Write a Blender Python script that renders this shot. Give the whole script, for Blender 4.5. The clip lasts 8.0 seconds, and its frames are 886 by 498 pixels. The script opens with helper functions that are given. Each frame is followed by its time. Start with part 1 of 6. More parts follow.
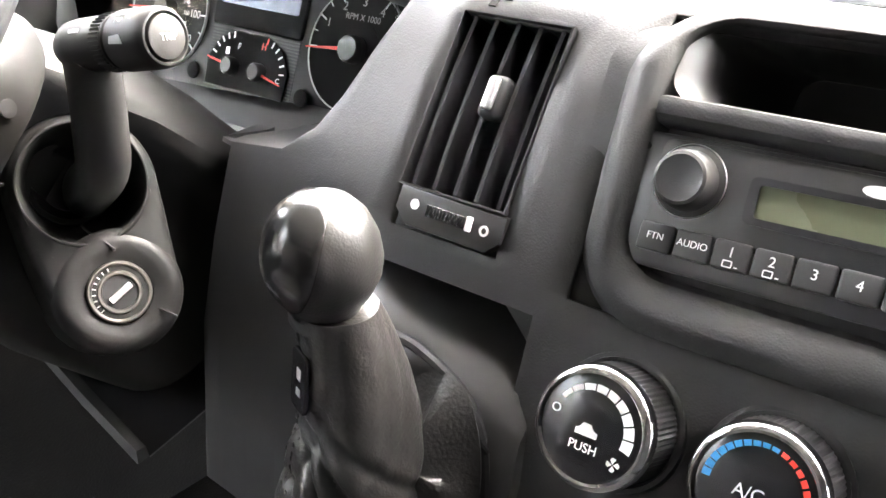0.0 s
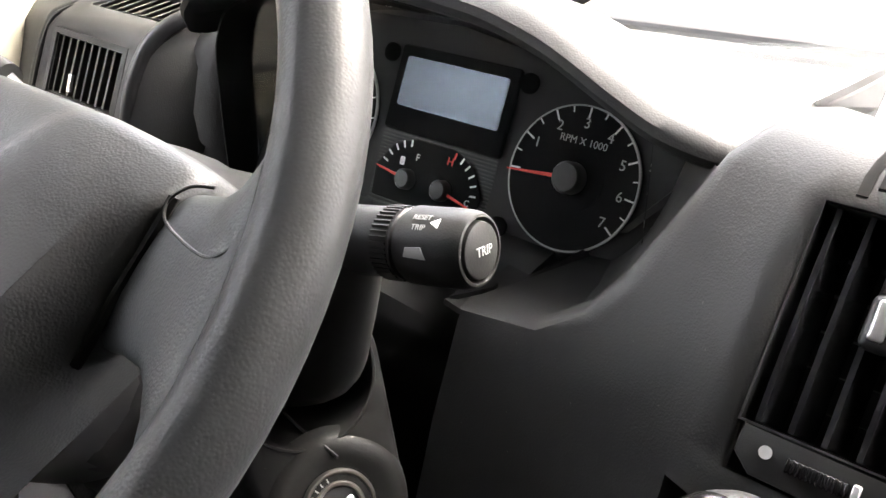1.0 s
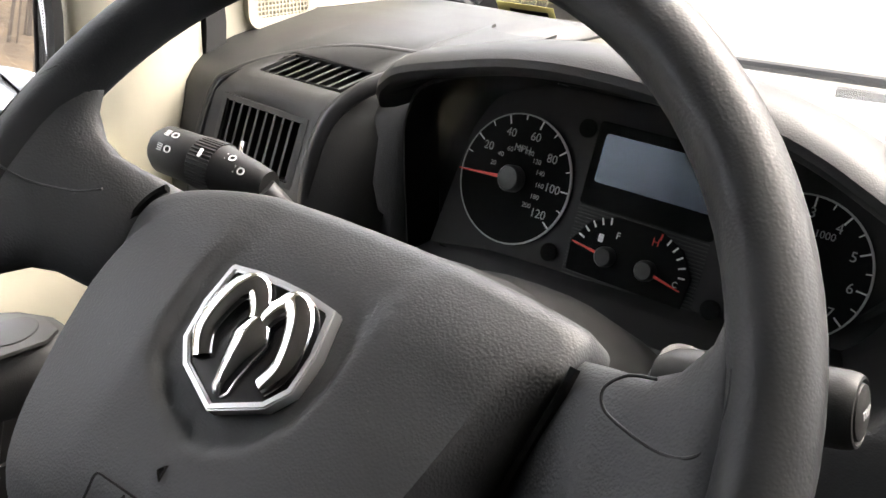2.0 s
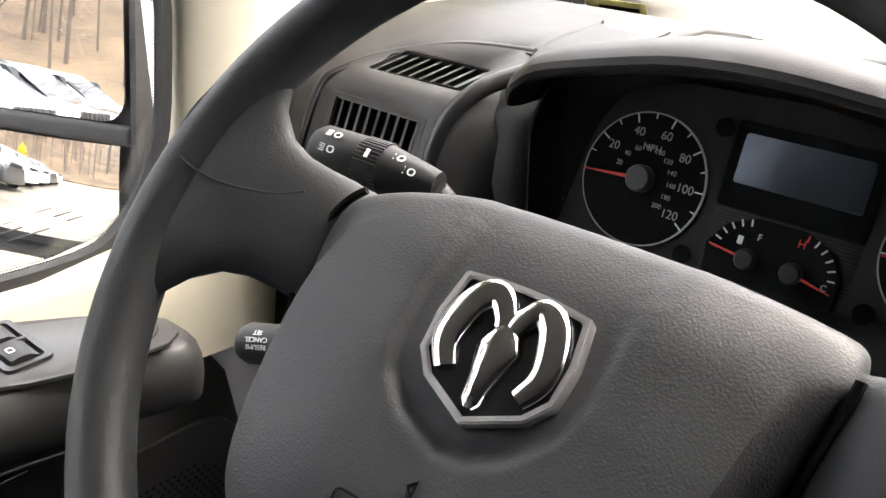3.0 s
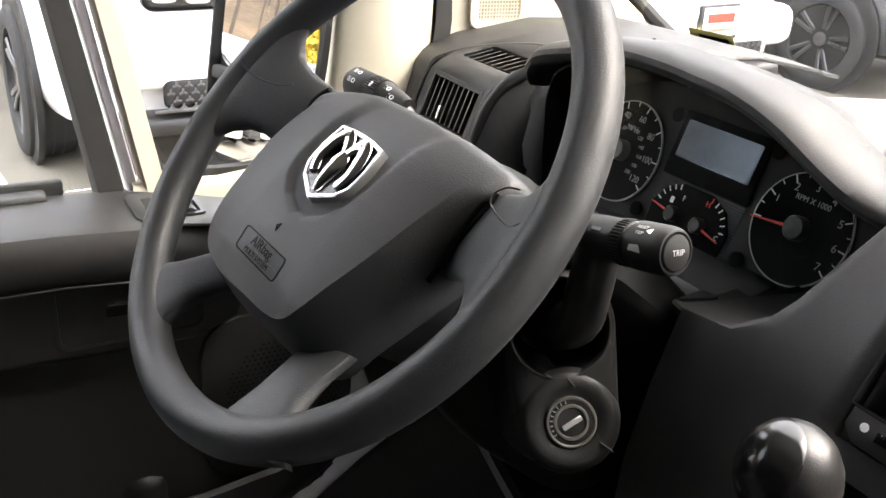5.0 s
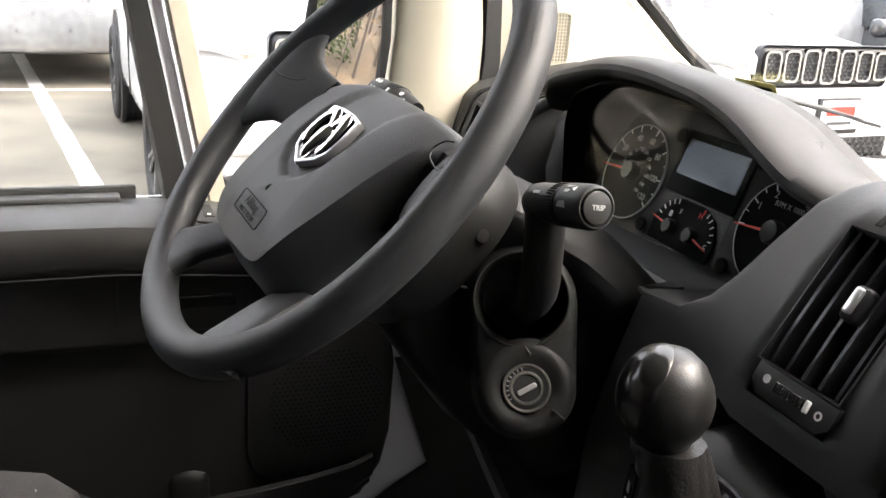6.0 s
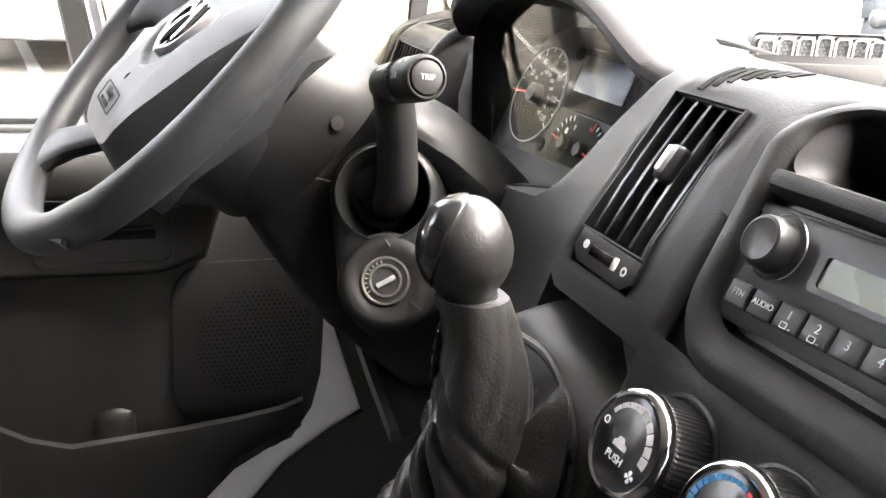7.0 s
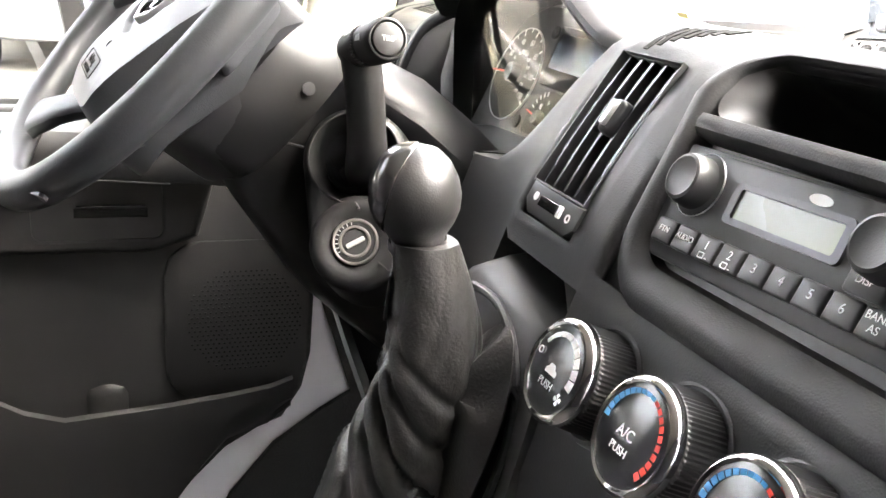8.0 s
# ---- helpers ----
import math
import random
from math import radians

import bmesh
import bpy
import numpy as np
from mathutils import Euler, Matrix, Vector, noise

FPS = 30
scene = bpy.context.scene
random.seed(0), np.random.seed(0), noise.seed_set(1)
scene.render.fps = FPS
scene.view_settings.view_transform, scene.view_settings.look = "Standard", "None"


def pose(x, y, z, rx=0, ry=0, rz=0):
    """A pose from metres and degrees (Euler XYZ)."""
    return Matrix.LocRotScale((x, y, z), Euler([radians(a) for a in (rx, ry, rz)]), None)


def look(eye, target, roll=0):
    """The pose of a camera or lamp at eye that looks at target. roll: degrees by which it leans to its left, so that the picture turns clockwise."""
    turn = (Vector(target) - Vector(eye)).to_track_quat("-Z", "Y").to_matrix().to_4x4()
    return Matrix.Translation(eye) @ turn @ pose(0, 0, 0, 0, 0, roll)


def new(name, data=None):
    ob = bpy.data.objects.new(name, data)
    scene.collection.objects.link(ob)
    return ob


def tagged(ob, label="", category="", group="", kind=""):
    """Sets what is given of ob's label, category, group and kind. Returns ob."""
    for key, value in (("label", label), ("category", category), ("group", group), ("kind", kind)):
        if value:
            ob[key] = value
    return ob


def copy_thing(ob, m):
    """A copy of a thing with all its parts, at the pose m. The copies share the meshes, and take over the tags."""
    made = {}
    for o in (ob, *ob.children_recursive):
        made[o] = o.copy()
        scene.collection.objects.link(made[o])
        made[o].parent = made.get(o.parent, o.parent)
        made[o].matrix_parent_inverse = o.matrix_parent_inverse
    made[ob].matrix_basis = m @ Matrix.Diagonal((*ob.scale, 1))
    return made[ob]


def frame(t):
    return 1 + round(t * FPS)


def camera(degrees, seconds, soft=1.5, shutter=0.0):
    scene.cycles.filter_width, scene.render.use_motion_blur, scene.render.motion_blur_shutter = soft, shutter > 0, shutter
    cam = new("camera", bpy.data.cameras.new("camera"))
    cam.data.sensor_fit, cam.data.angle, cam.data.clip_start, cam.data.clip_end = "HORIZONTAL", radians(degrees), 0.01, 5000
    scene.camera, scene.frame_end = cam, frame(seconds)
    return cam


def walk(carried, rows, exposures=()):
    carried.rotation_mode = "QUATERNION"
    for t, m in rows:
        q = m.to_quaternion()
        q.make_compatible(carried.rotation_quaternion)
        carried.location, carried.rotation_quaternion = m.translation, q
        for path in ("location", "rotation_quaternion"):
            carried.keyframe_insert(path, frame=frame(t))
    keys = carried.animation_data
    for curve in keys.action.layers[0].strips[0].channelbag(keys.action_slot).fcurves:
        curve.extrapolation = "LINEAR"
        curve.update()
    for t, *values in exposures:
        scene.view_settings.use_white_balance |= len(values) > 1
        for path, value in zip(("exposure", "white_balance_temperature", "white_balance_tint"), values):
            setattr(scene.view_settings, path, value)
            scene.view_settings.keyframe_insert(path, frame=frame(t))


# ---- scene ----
cam = camera(51.4, 8.0)
PATH = [
    (0, (0.148, 0.507, 1.507), (-0.961, 1.941, 0.662), 1.5),
    (0.5, (0.043, 0.521, 1.529), (-1.076, 1.944, 0.678), 1.9),
    (1, (-0.041, 0.524, 1.549), (-1.181, 1.942, 0.719), 2.5),
    (1.5, (-0.115, 0.494, 1.581), (-1.263, 1.899, 0.738), 1.8),
    (2, (-0.156, 0.455, 1.602), (-1.324, 1.842, 0.757), 1.7),
    (2.2, (-0.175, 0.438, 1.608), (-1.347, 1.82, 0.762), 1.8),
    (3.3, (-0.238, 0.407, 1.594), (-1.435, 1.76, 0.737), 1.0),
    (3.5, (-0.215, 0.407, 1.597), (-1.449, 1.723, 0.734), 1.3),
    (4, (-0.128, 0.41, 1.617), (-1.502, 1.571, 0.743), 1.7),
    (4.2, (-0.068, 0.409, 1.619), (-1.477, 1.517, 0.731), 2.1),
    (5.3, (0.183, 0.414, 1.604), (-1.493, 1.249, 0.901), 3.3),
    (5.5, (0.21, 0.42, 1.59), (-1.518, 1.195, 0.946), 3.4),
    (6, (0.261, 0.475, 1.559), (-1.507, 1.176, 0.941), 3.6),
    (6.5, (0.297, 0.536, 1.522), (-1.471, 1.232, 0.898), 3.8),
    (7, (0.32, 0.577, 1.489), (-1.453, 1.26, 0.867), 4.0),
    (7.5, (0.341, 0.6, 1.475), (-1.438, 1.277, 0.859), 4.3),
    (8, (0.364, 0.597, 1.468), (-1.42, 1.262, 0.855), 4.2),
]
EXPOSURES = [(0.0, 5.35, 6800, 11), (0.5, 4.7, 6800, 11), (1.0, 3.82, 6800, 11), (1.5, 3.05, 6800, 11), (2.2, 2.95, 6800, 11), (3.5, 3.20, 6800, 11), (4.2, 3.10, 6800, 11), (5.5, 2.95, 6800, 11), (6.0, 2.80, 6800, 11), (6.5, 3.15, 6800, 11), (7.0, 4.36, 6800, 11), (7.5, 4.75, 6800, 11), (8.0, 4.90, 6800, 11)]
walk(cam, [(t, look(eye, target, roll)) for t, eye, target, roll in PATH], EXPOSURES)

# ---- world, sun, exposure ----
GROUND = 0.05
world = bpy.data.worlds.new("overcast_sky")
scene.world = world
world.use_nodes = True
wn = world.node_tree
sky = wn.nodes.new("ShaderNodeTexSky")
sky.sky_type, sky.sun_disc = "NISHITA", False
sky.sun_elevation, sky.sun_rotation = radians(48), radians(17)
sky.air_density, sky.dust_density = 1.0, 6.0
haze = wn.nodes.new("ShaderNodeMixRGB")
haze.inputs[0].default_value = 0.55
haze.inputs[2].default_value = (9.0, 9.2, 9.5, 1)
bg = wn.nodes["Background"]
wn.links.new(sky.outputs[0], haze.inputs[1])
wn.links.new(haze.outputs[0], bg.inputs[0])
bg.inputs[1].default_value = 0.15
sun = new("sun", bpy.data.lights.new("sun", "SUN"))
sun.data.energy, sun.data.angle, sun.data.color = 0.5, radians(30), (1.0, 0.96, 0.9)
sun.matrix_world = look((2.0, 6.5, 7.0), (0, 0.8, 0))


# ---- materials ----
def material(name, color, rough=0.5, metal=0.0, grain=0.0, grain_scale=900.0, vary=0.15, vary_scale=12.0, coat=0.0, bump_kind="voronoi", dust=0.0, spec=0.5):
    m = bpy.data.materials.new(name)
    m.use_nodes = True
    nt = m.node_tree
    b = nt.nodes["Principled BSDF"]
    b.inputs["Roughness"].default_value = rough
    b.inputs["Metallic"].default_value = metal
    b.inputs["Coat Weight"].default_value = coat
    b.inputs["Specular IOR Level"].default_value = spec
    tc = nt.nodes.new("ShaderNodeTexCoord")
    big = nt.nodes.new("ShaderNodeTexNoise")
    big.inputs["Scale"].default_value, big.inputs["Detail"].default_value = vary_scale, 6
    nt.links.new(tc.outputs["Object"], big.inputs["Vector"])
    ramp = nt.nodes.new("ShaderNodeMapRange")
    ramp.inputs["From Min"].default_value, ramp.inputs["From Max"].default_value = 0.3, 0.7
    ramp.inputs["To Min"].default_value, ramp.inputs["To Max"].default_value = 1 - vary, 1 + vary
    nt.links.new(big.outputs[0], ramp.inputs[0])
    mul = nt.nodes.new("ShaderNodeVectorMath")
    mul.operation = "SCALE"
    mul.inputs[0].default_value = color
    nt.links.new(ramp.outputs[0], mul.inputs["Scale"])
    last = mul.outputs[0]
    if dust:
        fine = nt.nodes.new("ShaderNodeTexNoise")
        fine.inputs["Scale"].default_value, fine.inputs["Detail"].default_value = 420, 3
        nt.links.new(tc.outputs["Object"], fine.inputs["Vector"])
        pick = nt.nodes.new("ShaderNodeMapRange")
        pick.inputs["From Min"].default_value, pick.inputs["From Max"].default_value = 0.73, 0.78
        pick.inputs["To Max"].default_value = dust
        nt.links.new(fine.outputs[0], pick.inputs[0])
        mix = nt.nodes.new("ShaderNodeMixRGB")
        mix.inputs[2].default_value = (0.35, 0.33, 0.3, 1)
        nt.links.new(pick.outputs[0], mix.inputs[0])
        nt.links.new(last, mix.inputs[1])
        last = mix.outputs[0]
    nt.links.new(last, b.inputs["Base Color"])
    rr = nt.nodes.new("ShaderNodeMapRange")
    rr.inputs["From Min"].default_value, rr.inputs["From Max"].default_value = 0.3, 0.7
    rr.inputs["To Min"].default_value, rr.inputs["To Max"].default_value = rough * 0.9, min(1, rough * 1.1)
    nt.links.new(big.outputs[0], rr.inputs[0])
    nt.links.new(rr.outputs[0], b.inputs["Roughness"])
    if grain:
        if bump_kind == "voronoi":
            g = nt.nodes.new("ShaderNodeTexVoronoi")
            g.feature = "SMOOTH_F1"
        else:
            g = nt.nodes.new("ShaderNodeTexNoise")
            g.inputs["Detail"].default_value = 4
        g.inputs["Scale"].default_value = grain_scale
        nt.links.new(tc.outputs["Object"], g.inputs["Vector"])
        bp = nt.nodes.new("ShaderNodeBump")
        bp.inputs["Strength"].default_value = grain
        bp.inputs["Distance"].default_value = 0.6 / grain_scale
        nt.links.new(g.outputs[0], bp.inputs["Height"])
        nt.links.new(bp.outputs[0], b.inputs["Normal"])
    return m


def glass(name, tint=(1, 1, 1), rough=0.0, ior=1.45):
    m = bpy.data.materials.new(name)
    m.use_nodes = True
    b = m.node_tree.nodes["Principled BSDF"]
    b.inputs["Base Color"].default_value = (*tint, 1)
    b.inputs["Transmission Weight"].default_value = 1
    b.inputs["Roughness"].default_value, b.inputs["IOR"].default_value = rough, ior
    return m


M_DASH = material("dash_plastic", (0.024, 0.0241, 0.0244), 0.53, grain=0.22, grain_scale=1000, dust=0.18, spec=0.42)
M_PAD = material("pad_plastic", (0.0335, 0.0355, 0.0385), 0.52, grain=0.28, grain_scale=1000, dust=0.15, spec=0.38)
M_RIM = material("wheel_rubber", (0.0195, 0.0208, 0.0228), 0.5, grain=0.16, grain_scale=900, spec=0.36)
M_COLUMN = material("column_plastic", (0.0095, 0.0095, 0.0096), 0.5, grain=0.12, grain_scale=1700, dust=0.06, spec=0.24)
M_SMOOTH = material("smooth_plastic", (0.03, 0.03, 0.03), 0.42, grain=0.12, grain_scale=1700, spec=0.42)
M_BLACK = material("black_plastic", (0.012, 0.012, 0.013), 0.4)
M_GLOSS = material("gloss_black", (0.01, 0.01, 0.011), 0.22)
M_STALK = material("stalk_plastic", (0.009, 0.009, 0.009), 0.5, grain=0.15, grain_scale=1500, spec=0.35)
M_KNOB = material("knob_leatherette", (0.008, 0.008, 0.008), 0.42, grain=0.2, grain_scale=1000)
M_KNOBCAP = material("knob_cap_plastic", (0.008, 0.008, 0.008), 0.2)
M_BOOT = material("boot_leather", (0.0135, 0.0133, 0.0132), 0.3, grain=0.4, grain_scale=520, bump_kind="noise", vary=0.1)
M_BEIGE = material("beige_trim", (0.62, 0.58, 0.46), 0.55, grain=0.2, grain_scale=1200, vary=0.04)
M_FLOOR = material("black_mat", (0.015, 0.015, 0.015), 0.7, grain=0.5, grain_scale=300)
M_CHROME = material("chrome", (0.85, 0.85, 0.86), 0.08, metal=1.0, vary=0.03)
M_SATIN = material("satin_silver", (0.75, 0.75, 0.76), 0.3, metal=0.9, vary=0.03)
M_STEEL = material("lock_steel", (0.3, 0.29, 0.27), 0.36, metal=1.0)
M_WHITE = material("white_print", (0.8, 0.8, 0.8), 0.6, vary=0.05)
M_DIMWHITE = material("dim_print", (0.42, 0.42, 0.42), 0.6, vary=0.05)
M_RED = material("red_needle", (0.8, 0.04, 0.025), 0.5)
M_MATTE = material("dial_black", (0.008, 0.008, 0.008), 0.85, spec=0.15)
M_HEADLINER = material("headliner_cloth", (0.14, 0.135, 0.125), 0.95, grain=0.5, grain_scale=700, bump_kind="noise")
M_BLUE = material("blue_print", (0.03, 0.25, 0.55), 0.5)
M_LCD = material("lcd_glass", (0.033, 0.041, 0.053), 0.2, metal=0.7, vary=0.05)
M_FASCIA = material("cluster_fascia", (0.024, 0.024, 0.025), 0.6, grain=0.15, grain_scale=1600, spec=0.3)
M_RLCD = material("radio_lcd", (0.13, 0.142, 0.09), 0.28, vary=0.05)
M_PAINT = material("white_car_paint", (0.82, 0.82, 0.82), 0.25, coat=0.6, vary=0.02)
M_ASPHALT = material("asphalt", (0.15, 0.136, 0.108), 0.9, grain=0.6, grain_scale=60, vary=0.5, vary_scale=0.9, bump_kind="noise")
M_LINE = material("line_paint", (0.55, 0.53, 0.48), 0.8, grain=0.4, grain_scale=80, vary=0.15, vary_scale=6, bump_kind="noise")
M_TYRE = material("tyre_rubber", (0.02, 0.02, 0.02), 0.75, grain=0.3, grain_scale=60)
M_WIN = glass("window_glass")
M_CLEAR = glass("cluster_lens", (0.95, 0.96, 0.96), 0.0, 1.13)
M_DARKGLASS = material("dark_car_glass", (0.015, 0.018, 0.02), 0.06)
M_RUBBER = material("window_rubber", (0.015, 0.015, 0.015), 0.65, grain=0.2)
M_MIRROR = material("mirror_silver", (0.9, 0.9, 0.9), 0.01, metal=1.0, vary=0.0)
M_SEAT = material("seat_fabric", (0.05, 0.05, 0.052), 0.8, grain=0.8, grain_scale=500)
M_STITCH = material("grey_stitch", (0.4, 0.4, 0.4), 0.8)

M_JAMB = material("jamb_paint", (0.82, 0.81, 0.86), 0.35, vary=0.03)
M_BLACKTRIM = material("door_trim_plastic", (0.011, 0.0108, 0.011), 0.5, grain=0.3, grain_scale=800)
M_GREYBEIGE = material("speaker_cloth", (0.3, 0.27, 0.2), 0.9)
M_FRIT = material("frit_dots", (0.03, 0.03, 0.03), 0.5)
M_CARBON = material("grey_mesh_plastic", (0.06, 0.06, 0.062), 0.4)
M_ALLOY = material("dark_alloy", (0.12, 0.12, 0.125), 0.3, metal=0.8)
M_LAMP = material("lamp_lens", (0.55, 0.57, 0.58), 0.1, coat=0.8)
M_AMBER = material("amber_lens", (0.8, 0.3, 0.02), 0.2)
M_SILVER = material("silver_car_paint", (0.35, 0.36, 0.37), 0.3, metal=0.4, coat=0.6)
M_CARPAINT_DARK = material("dark_car_paint", (0.03, 0.032, 0.036), 0.2, coat=0.7)
M_LEAFLITTER = material("leaf_litter", (0.085, 0.062, 0.038), 0.95, grain=0.8, grain_scale=3, vary=0.5, vary_scale=0.35, bump_kind="noise")
M_BARK = material("grey_bark", (0.06, 0.05, 0.042), 0.9, vary=0.3)
M_DRYLEAF = material("dry_leaves", (0.11, 0.075, 0.042), 0.9, vary=0.4, vary_scale=0.5)
M_NEEDLES = material("evergreen_needles", (0.045, 0.065, 0.024), 0.8, vary=0.4, vary_scale=1.0)
M_YELLOW = material("yellow_blossom", (0.4, 0.31, 0.03), 0.8, vary=0.25, vary_scale=2)
M_YPAPER = material("yellow_paper", (0.6, 0.55, 0.22), 0.8)


# ---- mesh helpers ----
def part(name, bm, mat, parent=None, label="", smooth=True, m=None):
    me = bpy.data.meshes.new(name)
    bmesh.ops.recalc_face_normals(bm, faces=bm.faces)
    bm.to_mesh(me)
    bm.free()
    me.materials.append(mat)
    if smooth:
        me.shade_smooth()
        me.set_sharp_from_angle(angle=radians(38))
    ob = new(name, me)
    ob.parent = parent
    if m is not None:
        ob.matrix_basis = m
    if label:
        ob["label"] = label
    return ob


def thing(name, label, category, m=None, group="", kind=""):
    ob = new(name)
    ob.empty_display_size = 0.05
    if m is not None:
        ob.matrix_basis = m
    return tagged(ob, label, category, group, kind)


def box(sx, sy, sz, bevel=0.0, seg=2, at=(0, 0, 0), bm=None):
    """A box of full sizes about at, its edges rounded."""
    mine = bmesh.new()
    bmesh.ops.create_cube(mine, size=1)
    for v in mine.verts:
        v.co = Vector((v.co.x * sx, v.co.y * sy, v.co.z * sz))
    if bevel:
        bmesh.ops.bevel(mine, geom=mine.edges[:], offset=bevel, segments=seg, affect="EDGES", profile=0.5)
    bmesh.ops.translate(mine, verts=mine.verts, vec=Vector(at))
    return joined(bm, mine)


def joined(bm, mine, m=None):
    if m is not None:
        bmesh.ops.transform(mine, matrix=m, verts=mine.verts)
    if bm is None:
        return mine
    me = bpy.data.meshes.new("tmp")
    mine.to_mesh(me)
    mine.free()
    bm.from_mesh(me)
    bpy.data.meshes.remove(me)
    return bm


def prism(pts, depth, bevel=0.0, seg=2, m=None, bm=None):
    """A flat outline (x, y) made thick from z = 0 to depth."""
    mine = bmesh.new()
    low = [mine.verts.new((x, y, 0)) for x, y in pts]
    high = [mine.verts.new((x, y, depth)) for x, y in pts]
    mine.faces.new(low[::-1])
    mine.faces.new(high)
    n = len(pts)
    for i in range(n):
        mine.faces.new((low[i], low[(i + 1) % n], high[(i + 1) % n], high[i]))
    if bevel:
        top = [e for e in mine.edges if abs(e.verts[0].co.z - depth) < 1e-6 and abs(e.verts[1].co.z - depth) < 1e-6]
        bmesh.ops.bevel(mine, geom=top, offset=bevel, segments=seg, affect="EDGES", profile=0.5)
    return joined(bm, mine, m)


def loft(rings, closed=True, caps=True, m=None, bm=None, loop=False):
    mine = bmesh.new()
    rows = [[mine.verts.new(p) for p in ring] for ring in rings]
    n = len(rows[0])
    pairs = list(zip(rows[:-1], rows[1:]))
    if loop:
        pairs.append((rows[-1], rows[0]))
    for a, b in pairs:
        for i in range(n if closed else n - 1):
            k = (i + 1) % n
            mine.faces.new((a[i], a[k], b[k], b[i]))
    if caps and closed and not loop:
        mine.faces.new(rows[0][::-1])
        mine.faces.new(rows[-1])
    return joined(bm, mine, m)


def circle(r, n, z=0.0, r2=None):
    return [(r * math.cos(2 * math.pi * i / n), (r2 or r) * math.sin(2 * math.pi * i / n), z) for i in range(n)]


def lathe(profile, n=32, caps=True, m=None, bm=None):
    """Radius and height pairs turned about z."""
    return loft([circle(max(r, 1e-5), n, z) for r, z in profile], True, caps, m, bm)


def tube(pts, r, n=10, m=None, bm=None, loop=False, flat=1.0):
    """A round bar along points; r: one radius or one for each point."""
    pts = [Vector(p) for p in pts]
    rings = []
    up = Vector((0, 0, 1))
    k = len(pts)
    for i, p in enumerate(pts):
        a = pts[(i - 1) % k] if (loop or i > 0) else p
        b = pts[(i + 1) % k] if (loop or i < k - 1) else p
        d = (b - a).normalized()
        if abs(d.z) > 0.95:
            up = Vector((0, 1, 0))
        s = d.cross(up).normalized()
        w = s.cross(d).normalized()
        rr = r[i] if isinstance(r, (list, tuple)) else r
        rings.append([p + rr * (math.cos(2 * math.pi * j / n) * s + flat * math.sin(2 * math.pi * j / n) * w) for j in range(n)])
    return loft(rings, True, True, m, bm, loop)


def spline(pts, n):
    """Points along a smooth curve through the given ones."""
    pts = [Vector(p) for p in pts]
    out = []
    for i in range(len(pts) - 1):
        p0, p1, p2, p3 = pts[max(i - 1, 0)], pts[i], pts[i + 1], pts[min(i + 2, len(pts) - 1)]
        for s in range(n):
            t = s / n
            out.append(0.5 * (2 * p1 + (p2 - p0) * t + (2 * p0 - 5 * p1 + 4 * p2 - p3) * t * t + (3 * p1 - p0 - 3 * p2 + p3) * t ** 3))
    out.append(pts[-1])
    return out


def rounded(w, h, r, n=5, cx=0.0, cy=0.0):
    """The outline of a rectangle with round corners."""
    out = []
    for sx, sy, a0 in ((1, 1, 0), (-1, 1, 90), (-1, -1, 180), (1, -1, 270)):
        for i in range(n + 1):
            a = radians(a0 + 90 * i / n)
            out.append((cx + sx * (w / 2 - r) + r * math.cos(a), cy + sy * (h / 2 - r) + r * math.sin(a)))
    return out


def frame_of(outer, inner, depth, m=None, bm=None):
    """A ring between two outlines with equal counts."""
    mine = bmesh.new()
    o0 = [mine.verts.new((x, y, 0)) for x, y in outer]
    o1 = [mine.verts.new((x, y, depth)) for x, y in outer]
    i0 = [mine.verts.new((x, y, 0)) for x, y in inner]
    i1 = [mine.verts.new((x, y, depth)) for x, y in inner]
    n = len(outer)
    for i in range(n):
        k = (i + 1) % n
        for a, b in ((o0, o1), (o1, i1), (i1, i0), (i0, o0)):
            mine.faces.new((a[i], a[k], b[k], b[i]))
    return joined(bm, mine, m)


def skin(rows, thick, m=None, bm=None):
    """A sheet through rows of points, made thick along its normals (to the inside)."""
    mine = bmesh.new()
    grid = [[mine.verts.new(p) for p in row] for row in rows]
    for a, b in zip(grid[:-1], grid[1:]):
        for i in range(len(a) - 1):
            mine.faces.new((a[i], a[i + 1], b[i + 1], b[i]))
    bmesh.ops.recalc_face_normals(mine, faces=mine.faces)
    bmesh.ops.solidify(mine, geom=mine.faces[:], thickness=thick)
    return joined(bm, mine, m)


def basis(o, u, v):
    """A pose with its x along u and its y along v."""
    u, v = Vector(u).normalized(), Vector(v).normalized()
    w = u.cross(v).normalized()
    v = w.cross(u)
    return Matrix(((u.x, v.x, w.x, o[0]), (u.y, v.y, w.y, o[1]), (u.z, v.z, w.z, o[2]), (0, 0, 0, 1)))


def text(name, body, size, mat, parent, m, label="", align="CENTER"):
    cu = bpy.data.curves.new(name, "FONT")
    cu.body, cu.size, cu.align_x, cu.align_y, cu.extrude = body, size, align, "CENTER", 0.00012
    tmp = bpy.data.objects.new(name, cu)
    scene.collection.objects.link(tmp)
    me = bpy.data.meshes.new_from_object(tmp.evaluated_get(bpy.context.evaluated_depsgraph_get()))
    bpy.data.objects.remove(tmp)
    me.materials.clear()
    me.materials.append(mat)
    ob = new(name, me)
    ob.parent, ob.matrix_basis = parent, m
    if label:
        ob["label"] = label
    return ob


